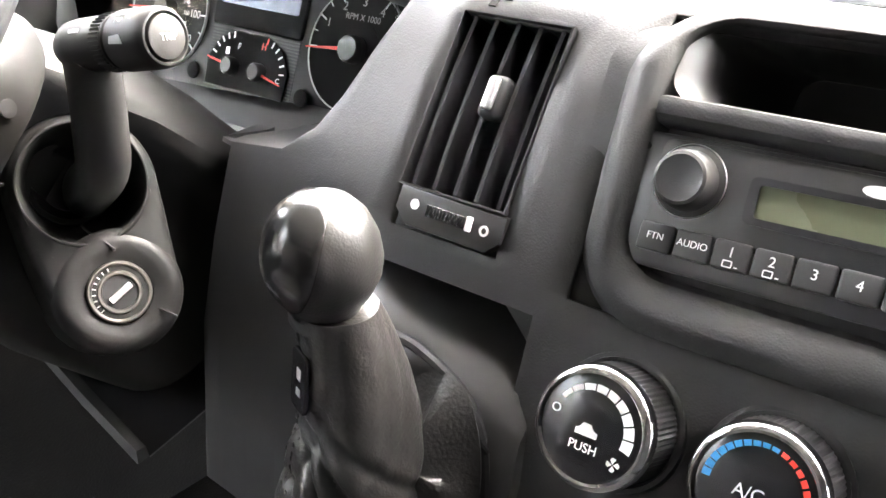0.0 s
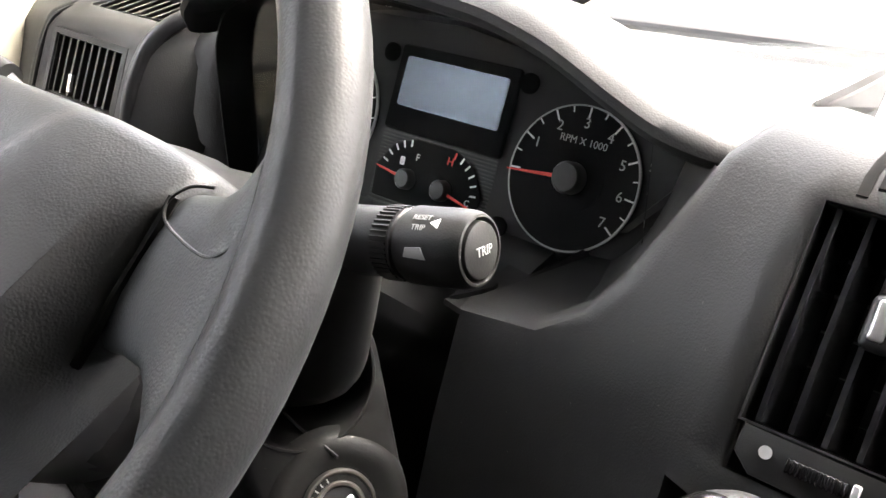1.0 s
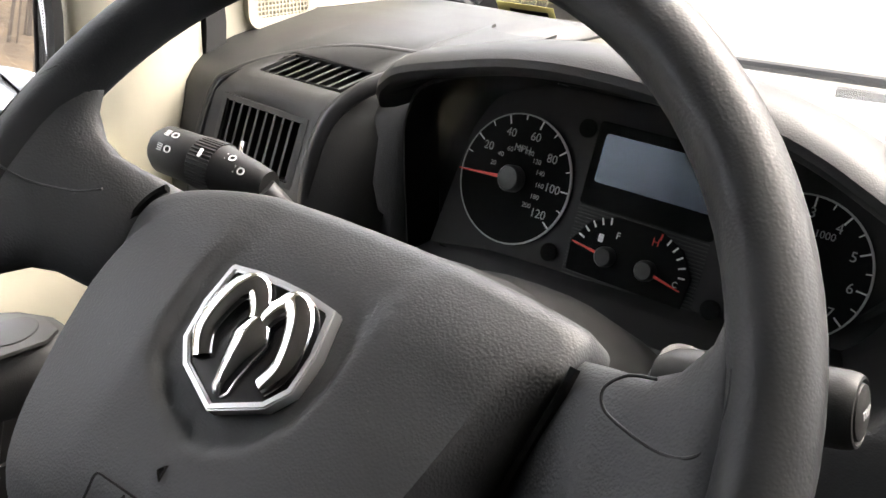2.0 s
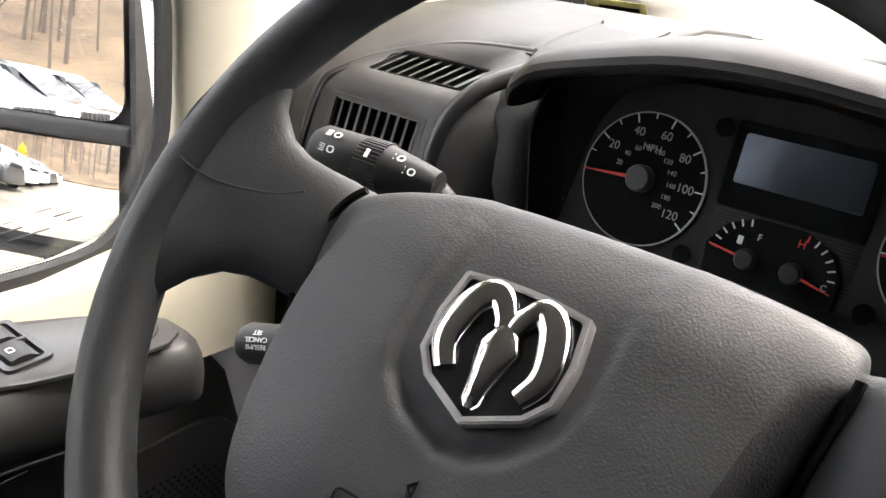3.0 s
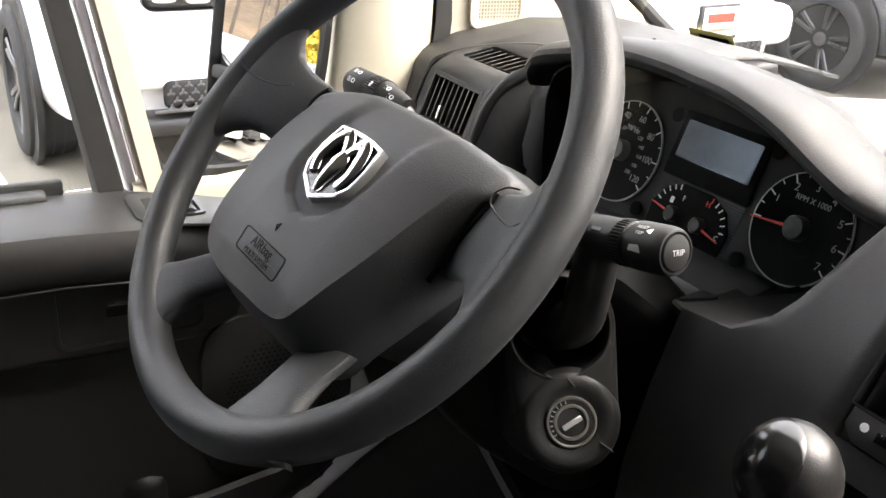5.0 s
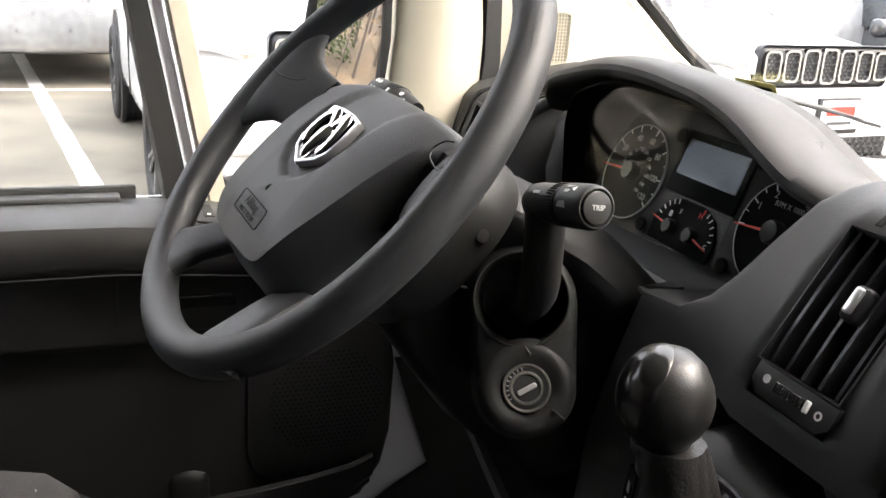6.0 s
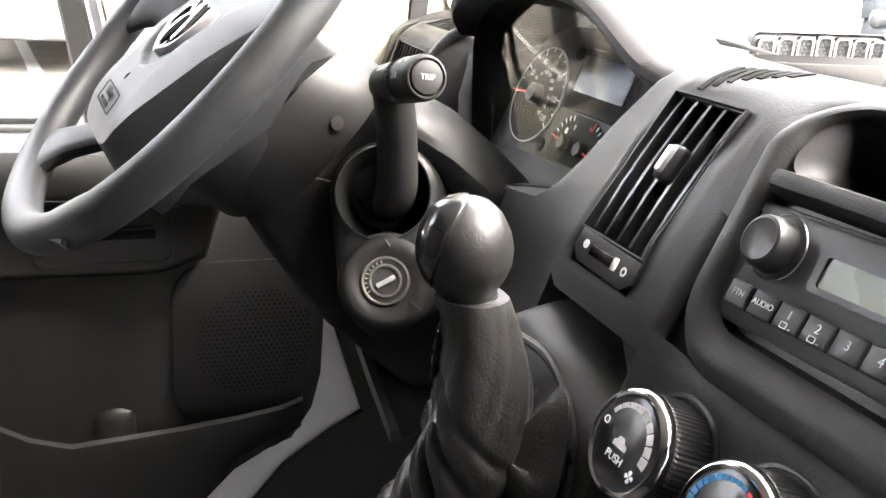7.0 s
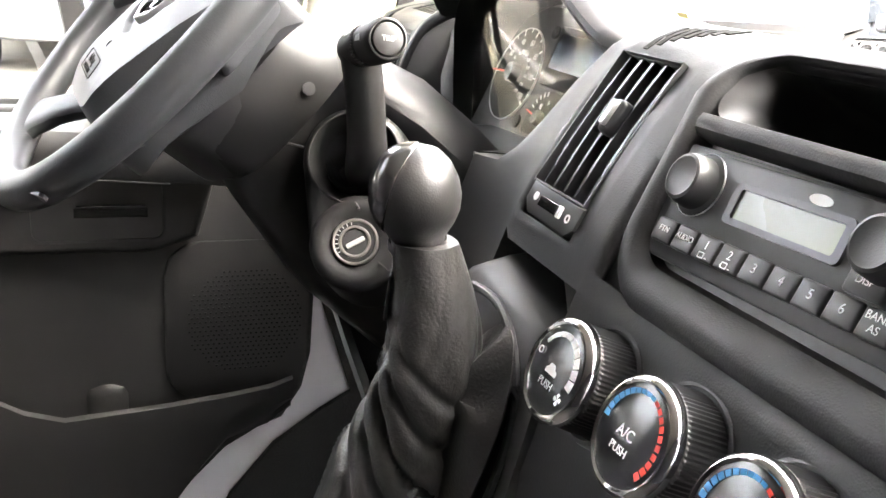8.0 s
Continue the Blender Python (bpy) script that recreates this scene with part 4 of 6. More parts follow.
def lower_trim():
    """The grey shelf under the dials, down to the column."""
    a = [(-0.66, 0.96, 1.27), (-0.56, 0.955, 1.284), (-0.45, 0.95, 1.288), (-0.37, 0.945, 1.291), (-0.32, 0.935, 1.295)]
    b = [(x, y + 0.05, z + 0.012) for x, y, z in a]
    c = [(x, y - 0.03, z - 0.05) for x, y, z in a]
    d = [(x, y + 0.02, z - 0.2) for x, y, z in a]
    return skin([b, a, c, d], 0.004)


def top_height(x, y):
    low = lerp_in([(1.0, 1.3), (1.05, 1.33), (1.1, 1.335), (1.17, 1.328), (1.25, 1.312), (1.48, 1.268)], y)
    high = lerp_in([(0.99, 1.426), (1.1, 1.391), (1.25, 1.341), (1.48, 1.281)], y)
    w = max(0.0, min(1.0, (x + 0.33) / 0.15))
    return low + (high - low) * w * w * (3 - 2 * w)


part("dash_top", skin([[(x, y, top_height(x, y)) for x in (-0.93, -0.72, -0.5, -0.36, -0.32, -0.29, -0.26, -0.23, -0.2, -0.172, -0.12)] for y in (1.0, 1.04, 1.08, 1.12, 1.17, 1.25, 1.36, 1.48)], 0.004), M_DASH, dash)


def dial_ledge():
    """The grained shelf that sweeps from the tower's edge under and round the rev counter."""
    edge = spline([(-0.318, 0.872, 1.3165), (-0.302, 0.868, 1.317), (-0.28, 0.868, 1.3185), (-0.256, 0.87, 1.3235), (-0.232, 0.876, 1.339), (-0.2185, 0.886, 1.3595), (-0.205, 0.903, 1.3895), (-0.198, 0.92, 1.41)], 4)
    foot = spline([(-0.345, 0.99, 1.297), (-0.322, 0.99, 1.2985), (-0.3, 0.993, 1.303), (-0.283, 0.998, 1.311), (-0.268, 1.003, 1.33), (-0.26, 1.01, 1.355), (-0.255, 1.02, 1.385), (-0.25, 1.025, 1.405)], 4)
    rows = []
    for f in (0.0, 0.06, 0.15, 0.35, 0.6, 0.85, 1.0):
        rows.append([p.lerp(q, f) + Vector((0, 0, -0.006 * math.sin(math.pi * f) * (1 - f * 0.5))) for p, q in zip(edge, foot)])
    return skin(rows, 0.003)


part("dial_ledge", dial_ledge(), M_DASH, dash)
part("ledge_slot", prism([(-0.322, 0.905), (-0.318, 0.876), (-0.3075, 0.902), (-0.3085, 0.908)], 0.003, m=pose(0, 0, 1.3135)), M_BLACK, dash)
part("lower_trim", lower_trim(), M_SMOOTH, dash)


def pod():
    """The driver's outer end of the dash, with an opening for its air vent and one on top."""
    prof = [(0.93, 1.05), (0.91, 1.2), (0.917, 1.29), (0.926, 1.319), (0.942, 1.373), (0.953, 1.385), (0.966, 1.3925), (1.004, 1.4035), (1.1, 1.42), (1.25, 1.415), (1.4, 1.385)]
    xs = [-0.945, -0.935, -0.91, -0.822, -0.805, -0.717, -0.70, -0.69, -0.65]
    mine = bmesh.new()
    grid = []
    for y, z in prof:
        row = []
        for x in xs:
            d = 0.0
            if x < -0.9:
                d = 0.05 * (-0.9 - x) / 0.045
            if x > -0.70:
                d = 0.04 * (x + 0.70) / 0.05
            row.append(mine.verts.new((x, y + d, z - 0.3 * d * (z > 1.3))))
        grid.append(row)
    for i, (a, b) in enumerate(zip(grid[:-1], grid[1:])):
        for k in range(len(a) - 1):
            if k in (3, 4) and i == 3:
                continue
            if k in (4, 5) and i == 6:
                continue
            mine.faces.new((a[k], a[k + 1], b[k + 1], b[k]))
    return mine


pd = part("end_pod", pod(), M_DASH, dash)
mod = pd.modifiers.new("thick", "SOLIDIFY")
mod.thickness, mod.offset = 0.004, 1
SEAM = [(-0.862, 0.9145, 1.25), (-0.853, 0.9255, 1.32), (-0.842, 0.9425, 1.375), (-0.83, 0.957, 1.39), (-0.808, 0.992, 1.4015), (-0.76, 1.035, 1.4105), (-0.69, 1.05, 1.4135)]
part("pod_seam", tube(spline(SEAM, 6), 0.0022, 6), M_BLACK, dash)
part("pod_ridge", tube(spline([(x - 0.0045, y + 0.002, z) for x, y, z in SEAM[:4]] + [(x - 0.002, y + 0.005, z + 0.0005) for x, y, z in SEAM[4:]], 6), 0.0042, 10), M_DASH, dash)
part("shoulder_gap", tube(spline([(-0.703, 0.918, 1.25), (-0.703, 0.929, 1.33), (-0.698, 0.944, 1.372), (-0.688, 0.962, 1.394), (-0.67, 0.99, 1.408), (-0.64, 1.03, 1.418)], 6), 0.0075, 10), M_BLACK, dash)
# the rounded shoulder between the end pod and the dials
sh = []
for k in range(11):
    a = radians(-85 + 175 * k / 10)
    sh.append([(-0.664 + 0.034 * math.sin(a) + (0.012 if z > 1.385 else 0), y - 0.03 * math.cos(a) + 0.034, z) for y, z in ((0.955, 1.12), (0.948, 1.25), (0.955, 1.33), (0.968, 1.38), (0.99, 1.405), (1.04, 1.425), (1.12, 1.43))])
part("shoulder", skin(sh, 0.003), M_DASH, dash)
part("knee_panel", skin([[(x, y, z) for x in (-0.95, -0.8, -0.6, -0.45, -0.3, -0.24)] for y, z in ((0.96, 1.28), (0.93, 1.2), (0.92, 1.1), (0.95, 1.02), (1.05, 0.98), (1.25, 0.97))], 0.006), M_BLACK, dash)
part("side_demister", box(0.012, 0.02, 0.1, 0.002, at=(-0.925, 0.955, 1.34)), M_BLACK, dash)
for k in range(5):
    part("demister_fin", box(0.014, 0.021, 0.0022, at=(-0.925, 0.954, 1.30 + 0.018 * k)), M_SMOOTH, dash)


def slot_vent(name, label, w, h, m, n, tilt, depth=0.04, shear=0.0, fin=0.0022, cross=0, mat=M_BLACK, lean=0.0, bow=0.0):
    """An air vent: a dark box with a row of upright fins, in its own plane."""
    v = thing(name, label, "air vent", m)
    lo, hi = -h / 2, h / 2
    q = lambda u, s: (u + shear * s)
    pts = [(q(-w / 2, lo), lo), (q(w / 2 + lean * lo, lo), lo), (q(w / 2 + lean * hi, hi), hi), (q(-w / 2, hi), hi)]
    inner = [(x * 0.97, y * 0.98) for x, y in pts]
    part("duct", frame_of(pts, inner, depth + 0.002, m=pose(0, 0, -depth)), M_BLACK, v)
    part("back_plate", prism([(x * 1.02, y * 1.02) for x, y in pts], 0.003, m=pose(0, 0, -depth - 0.003)), M_BLACK, v)
    for i in range(n):
        f = (i + 0.5) / n
        rows = []
        for k in range(9):
            s = lo + (hi - lo) * (0.02 + 0.96 * k / 8)
            wd = w + lean * s
            u = q(-w / 2 + wd * f if lean else -w / 2 + w * f, s)
            z = -bow * (2 * s / h) ** 2
            a = radians(tilt)
            rows.append([(u - fin / 2, s, z), (u + fin / 2, s, z), (u + fin / 2 + 0.02 * math.sin(a), s, z - 0.02 * math.cos(a)), (u - fin / 2 + 0.02 * math.sin(a), s, z - 0.02 * math.cos(a))])
        part("fin", loft(rows), mat, v)
    for i in range(cross):
        s = lo + (hi - lo) * (i + 1) / (cross + 1)
        part("cross_fin", box(w * 0.95, 0.002, 0.012, at=(q(0, s), s, -0.03)), M_BLACK, v)
    return v


# the tall vent of the tower: its top leans to the passenger's side
vent = slot_vent("air_vent", "black upright air vent with fins and a chrome tab", 0.066, 0.096, STACK @ pose(-0.108, 0.0445, -0.0075, -9.5, 0, 0), 5, 14, 0.04, 0.0, 0.0024, 5, M_GLOSS, 0.0, 0.002)
part("tab_body", box(0.0125, 0.0225, 0.011, 0.0035, 3, at=(0.004, 0.006, -0.0005)), M_BLACK, vent)
part("tab", box(0.006, 0.0165, 0.004, 0.0015, 3), M_SATIN, vent, "satin silver tab", m=pose(0.004, 0.0065, 0.0058))
strip = thing("vent_thumbwheel", "ribbed black thumbwheel between a dot and a ring mark", "thumbwheel", STACK @ pose(-0.1055, -0.0108, -0.001) @ Matrix.Diagonal((1.05, 1.05, 1, 1)))
part("plate", prism([(-0.031, 0.008), (-0.032, -0.004), (-0.024, -0.011), (0.024, -0.012), (0.031, -0.006), (0.032, 0.007)][::-1], 0.006, 0.002, 2, pose(0, 0, -0.002)), M_SMOOTH, strip)
thumb = part("thumbwheel", box(0.0225, 0.005, 0.002, 0.0006, 1, at=(-0.0005, -0.001, 0.0045)), M_GLOSS, strip)
for k in range(12):
    part("rib", box(0.0012, 0.006, 0.0026, 0.0004, 1), M_GLOSS, thumb, m=pose(-0.011 + k * 0.0019, -0.001, 0.0052))
part("indicator", box(0.003, 0.007, 0.0024, 0.0005, 1, at=(0.0135, -0.001, 0.0056)), M_WHITE, strip, "white mark")
part("dot", lathe([(0.0026, 0), (0.0026, 0.0003), (0, 0.0003)], 20, m=pose(-0.02, 0.0, 0.0041)), M_WHITE, strip)
part("ring", lathe([(0.0014, 0), (0.0026, 0.0), (0.0026, 0.0003), (0.0014, 0.0003), (0.0014, 0)], 20, False, pose(0.0215, -0.002, 0.0041)), M_WHITE, strip)

# Thick grey fins stand in for front edges that catch the light.
lv = slot_vent("air_vent", "black square air vent with thick grey fins", 0.098, 0.052, basis((-0.7695, 0.9325, 1.3465), (1, 0.02, -0.02), (0.0, 0.28, 0.96)), 9, -12, 0.035, 0.12, 0.0028, 0, M_SMOOTH)
part("tab", box(0.005, 0.016, 0.004, 0.001, at=(-0.012, -0.012, 0.006)), M_CHROME, lv, "chrome tab")
part("vent_frame", frame_of([(-0.0575, -0.031), (0.0515, -0.031), (0.0575, 0.031), (-0.0515, 0.031)], [(-0.052, -0.0265), (0.046, -0.0265), (0.052, 0.0265), (-0.046, 0.0265)], 0.005, pose(0, 0, -0.001)), M_DASH, lv)
slot_vent("demister_vent", "narrow demister vent with slanted fins on the dash top", 0.1, 0.036, basis((-0.752, 0.9855, 1.3992), (1, 0.06, 0.0), (0, 0.96, 0.28)), 8, -50, 0.025, 0.35, 0.003, 0, M_SMOOTH)
dv = thing("demister_vent", "short row of dark curved demister slots on the dash top", "demister vent")
for k in range(7):
    x0, y0, ln = -0.129 + 0.0068 * k, 0.901 + 0.0045 * k, 0.026 - 0.002 * k
    rows = []
    for f in (0, 0.33, 0.66, 1):
        y = y0 + ln * f
        z = lerp_in(FACE[10:18], y) + 0.0008
        x = x0 - 0.002 * f + 0.004 * f * f
        rows.append([(x - 0.0024, y, z), (x + 0.0024, y, z)])
    part("slot", skin(rows, 0.0012), M_MATTE, dv)

# ---- instruments ----
cluster = thing("instrument_cluster", "black instrument cluster with two round dials and a grey screen", "instrument cluster", CLUSTER)
part("housing", prism([(-0.655, -0.095), (-0.235, -0.095), (-0.238, 0.02), (-0.262, 0.045), (-0.33, 0.066), (-0.44, 0.08), (-0.59, 0.076), (-0.635, 0.045), (-0.655, 0.0)], 0.008, m=pose(0, 0, -0.012)), M_FASCIA, cluster)


def dial(name, cx, cy, r, big, small, numbers, unit, a0, a1, needle, inner=()):
    d = part(name, lathe([(0, 0), (r, 0), (r, 0.001), (0, 0.001)], 48, True, pose(cx, cy, -0.003)), M_MATTE, cluster)
    part("ring", lathe([(r - 0.0007, 0), (r + 0.0005, 0.0), (r + 0.0005, 0.0022), (r - 0.0007, 0.0022)], 64, False, pose(cx, cy, -0.003)), M_DIMWHITE, d)
    for i in range(big * small + 1):
        a = radians(a0 + (a1 - a0) * i / (big * small))
        long = i % small == 0
        ln = 0.0075 if long else 0.0045
        part("tick", box(ln, 0.0011 if long else 0.0008, 0.0005, at=(0, 0, 0)), M_WHITE, d, m=pose(cx + (r - ln / 2) * math.cos(a), cy + (r - ln / 2) * math.sin(a), -0.0015, 0, 0, math.degrees(a)), smooth=False)
    for s, a, f, size in numbers:
        a = radians(a)
        text("numeral", s, size * 0.9, M_DIMWHITE, d, pose(cx + f * r * math.cos(a), cy + f * r * math.sin(a), -0.0015))
    text("unit", unit[0], unit[1], M_DIMWHITE, d, pose(cx + 0.001, cy + unit[2], -0.0015))
    part("needle", prism([(0, -0.0016), (r * 0.98, -0.0004), (r * 0.98, 0.0004), (0, 0.0016)], 0.001, m=pose(cx, cy, 0.003, 0, 0, needle)), M_RED, d, "red needle")
    part("hub", lathe([(0.0105, -0.003), (0.0105, 0.006), (0.009, 0.0085), (0, 0.0095)], 32, m=pose(cx, cy, 0)), M_SMOOTH, d)
    part("inner_ring", lathe([(r * 0.46, 0), (r * 0.48, 0), (r * 0.48, 0.0006), (r * 0.46, 0.0006)], 40, False, pose(cx, cy, -0.002)), M_MATTE, d)


mph = [(str(20 * i), 184 - 36.5 * i, 0.72 if i < 5 else 0.7, 0.0105) for i in range(7)]
kmh = [(str(20 * i), 184 - 22.8 * i, 0.47, 0.006) for i in range(1, 11)]
dial("speedometer", -0.55, 0.0, 0.051, 6, 2, mph[1:] + kmh, ("MPH", 0.008, 0.024), 184, -35, 184)
rpm = [(str(i), 184 - 31.5 * i, 0.76, 0.0105) for i in range(8)]
dial("rev_counter", -0.326, 0.0, 0.047, 7, 2, rpm[1:], ("RPM X 1000", 0.0068, 0.024), 184, -36, 186)
for cx, cy in ((-0.498, 0.052), (-0.375, 0.052), (-0.502, -0.045), (-0.37, -0.045), (-0.275, -0.045)):
    part("mask_stud", lathe([(0.007, 0), (0.007, 0.002), (0.005, 0.0026), (0, 0.0026)], 20, m=pose(cx, cy, -0.002)), M_MATTE, cluster)

# the small twin gauge, in a finely ribbed surround
gauge = part("twin_gauge", prism([(-0.485, -0.052), (-0.391, -0.052), (-0.389, -0.03), (-0.4, -0.013), (-0.42, -0.004), (-0.455, -0.004), (-0.475, -0.013), (-0.487, -0.03)], 0.0015, 0.0005, 1, pose(0, 0.0, -0.0025)), M_MATTE, cluster)
rib = None
for i in range(26):
    rib = box(0.105, 0.0011, 0.001, at=(-0.437, -0.056 + i * 0.0026, -0.0038), bm=rib)
part("ribbed_panel", rib, M_SMOOTH, cluster)
for cx, s in ((-0.4545, 1), (-0.4215, -1)):
    for i in range(6):
        a = radians(90 + s * (8 + 76 * i / 5)) if s > 0 else radians(90 - (8 + 76 * i / 5))
        part("tick", box(0.005, 0.0012, 0.0005), M_RED if (i == 5 and s > 0) or (i == 0 and s < 0) else M_WHITE, gauge, m=pose(cx + 0.026 * math.cos(a), -0.034 + 0.026 * math.sin(a), -0.0005, 0, 0, math.degrees(a)), smooth=False)
    a = 172 if s > 0 else -12
    part("needle", prism([(0, -0.0012), (0.029, -0.0004), (0.029, 0.0004), (0, 0.0012)], 0.001, m=pose(cx, -0.034, 0.002, 0, 0, a)), M_RED, gauge, "red needle")
    part("hub", lathe([(0.0075, -0.002), (0.0075, 0.005), (0.006, 0.007), (0, 0.0075)], 28, m=pose(cx, -0.034, 0)), M_SMOOTH, gauge)
text("mark", "F", 0.007, M_WHITE, gauge, pose(-0.45, -0.017, -0.0005))
text("mark", "C", 0.006, M_WHITE, gauge, pose(-0.399, -0.037, -0.0005))
text("mark", "H", 0.008, M_RED, gauge, pose(-0.421, -0.013, -0.0005))
part("fuel_symbol", box(0.004, 0.006, 0.0006, 0.0006, 1, at=(-0.463, -0.022, -0.0005)), M_WHITE, gauge)
part("screen_frame", prism(rounded(0.106, 0.062, 0.003, 3, -0.436, 0.029), 0.003, 0.001, 1, pose(0, 0, -0.0035)), M_MATTE, cluster)
part("screen", prism(rounded(0.091, 0.036, 0.002, 3, -0.435, 0.034), 0.002, m=pose(0, 0, -0.001)), M_LCD, cluster, "blank grey screen")
# the clear cover, bowed towards the driver
lens = skin([[(-0.43 + 0.172 * a, v, 0.036 - 0.005 * a * a + 0.43 * v) for a in np.linspace(-1, 1, 13)] for v in np.linspace(-0.07, 0.075, 7)], 0.0012)
lens_ob = part("clear_cover", lens, M_CLEAR, cluster, "clear plastic cover")
lens_ob.visible_shadow = False

# ---- steering wheel ----
wheel = thing("steering_wheel", "black grained steering wheel with four spokes and a chrome badge", "steering wheel", WHEEL)
rim_pts = [(0.1866 * math.cos(a), 0.1866 * math.sin(a), 0) for a in np.linspace(0, 2 * math.pi, 96, endpoint=False)]
part("rim", tube(rim_pts, 0.0146, 24, loop=True), M_RIM, wheel)


def pad_outline(k):
    """The airbag cover's outline, as x and y, drawn in by k."""
    raw = [(0.0, 0.062), (-0.045, 0.06), (-0.085, 0.05), (-0.106, 0.038), (-0.115, 0.018), (-0.116, -0.015), (-0.111, -0.06), (-0.1, -0.1), (-0.085, -0.117), (-0.045, -0.123),
           (0.0, -0.121), (0.036, -0.119), (0.06, -0.112), (0.075, -0.095), (0.089, -0.06), (0.101, -0.02), (0.107, 0.012), (0.111, 0.04), (0.109, 0.054), (0.094, 0.0585), (0.05, 0.0615)]
    pts = [p for p in spline([(x, y, 0) for x, y in raw] + [(raw[0][0], raw[0][1], 0)], 7)[:-1]]
    return [(p.x * k, -0.03 + (p.y + 0.03) * k) for p in pts]


PANEL = [(-0.0415, 0.0625), (-0.04, 0.052), (-0.041, 0.034), (-0.043, 0.012), (-0.042, -0.008), (-0.037, -0.024), (-0.024, -0.0355), (-0.004, -0.043), (0.008, -0.042), (0.022, -0.034), (0.034, -0.02), (0.0385, -0.004), (0.039, 0.02), (0.0395, 0.038), (0.042, 0.052), (0.0445, 0.0625)]


def beside_panel(x, y):
    """How far a point lies outside the sunken panel round the badge (inside: minus)."""
    best, inside = 1.0, False
    for (ax, ay), (bx, by) in zip(PANEL, PANEL[1:] + PANEL[:1]):
        t = max(0, min(1, ((x - ax) * (bx - ax) + (y - ay) * (by - ay)) / ((bx - ax) ** 2 + (by - ay) ** 2)))
        if not (ay > 0.06 and by > 0.06):
            best = min(best, math.hypot(x - ax - t * (bx - ax), y - ay - t * (by - ay)))
        if (ay > y) != (by > y) and x < ax + (y - ay) * (bx - ax) / (by - ay):
            inside = not inside
    return -best if inside else best


def pad_height(x, y):
    """The cover's dome: creased sides, a falling foot and a panel sunk round the badge."""
    d = max(0.0, abs(x) - 0.046 - 0.15 * max(0, -0.05 - y))
    h = 0.0045 - 0.07 * d - 1.6 * d * d - 0.7 * (y + 0.02) ** 2 - 7.0 * max(0, y - 0.02) ** 2 - 0.16 * max(0, -0.088 - y) - 3.0 * max(0, -0.06 - y) ** 2 - 0.09 * max(0.0, y + 0.01) - 0.1 * y
    s = max(0.0, min(1.0, 0.5 - beside_panel(x, y) / 0.0062))
    return h - 0.0044 * s * s * (3 - 2 * s) * max(0.35, min(1.0, 1.2 - 14 * max(0, y - 0.01)))


rings = []
for k in [1.0, 1.005, 0.99, 0.965, 0.925, 0.885, 0.85, 0.84, 0.83] + [0.815 - 0.0195 * i for i in range(41)]:
    ring = []
    for x, y in pad_outline(k):
        z = pad_height(x, y)
        if k >= 1.0:
            z -= 0.03 if k == 1.0 else 0.008
        elif k == 0.99:
            z -= 0.0025
        # the face breaks off at a crease into sloping flanks, but for its upper edge
        z -= 0.17 * max(0.0, min(k, 1.0) - 0.84) * max(0.0, min(1.0, (0.036 - y) / 0.05))
        ring.append((x, y, z))
    rings.append(ring)
part("airbag_pad", loft(rings), M_PAD, wheel, "grained charcoal airbag cover")
for side in (-1, 1):
    gap = [(x, y, lerp_in([(-0.03, -0.03), (0.0, -0.024), (0.05, -0.019)], y)) for x, y in pad_outline(1.012) if x * side > 0.085 and -0.03 < y < 0.043]
    gap.sort(key=lambda p: p[1])
    part("pad_gap", tube(gap, 0.0021, 6), M_MATTE, wheel)
part("hub_skirt", lathe([(0.085, -0.11), (0.088, -0.07), (0.088, -0.05), (0.0, -0.048)], 40, m=pose(0.004, -0.025, 0) @ Matrix.Diagonal((1, 0.8, 1, 1))), M_BLACK, wheel)

shield = [(-0.0275, 0.0235), (-0.012, 0.0255), (0.0, 0.0258), (0.012, 0.0255), (0.0275, 0.0235), (0.0305, 0.005), (0.0295, -0.011), (0.022, -0.0205), (0.0, -0.031), (-0.022, -0.0205), (-0.0295, -0.011), (-0.0305, 0.005)][::-1]
shield = [(x * 0.93, y * 0.93) for x, y in shield]
BADGE = pose(0.0005, 0.0, 0.0034, -7, 0, 0)
badge = part("badge", prism([(x * 0.97, y * 0.97) for x, y in shield], 0.007, 0.0005, 1, BADGE @ pose(0, 0, -0.006)), M_GLOSS, wheel, "shield badge in black and chrome")
fr = frame_of([(x * 1.06, y * 1.06) for x, y in shield], [(x * 0.95, y * 0.95) for x, y in shield], 0.0075, BADGE @ pose(0, 0, -0.005))
bmesh.ops.bevel(fr, geom=[e for e in fr.edges if e.calc_face_angle(0) > 1.0], offset=0.0007, segments=2, affect="EDGES")
part("shield_frame", fr, M_SATIN, badge)
# plain chrome shapes inside the badge
for s in (-1, 1):
    hook = spline([(0.001 * s, 0.004, 0.003), (0.004 * s, 0.013, 0.0035), (0.010 * s, 0.0195, 0.004), (0.0165 * s, 0.016, 0.0045), (0.0205 * s, 0.006, 0.0045), (0.0215 * s, -0.005, 0.004), (0.0165 * s, -0.0145, 0.003)], 5)
    n = len(hook)
    part("chrome_arc", tube(hook, [0.002 + 0.0042 * math.sin(math.pi * (0.12 + 0.7 * i / n)) for i in range(n)], 14, BADGE @ Matrix.Diagonal((0.95, 0.95, 0.75, 1)), flat=0.6), M_CHROME, badge)
rows = []
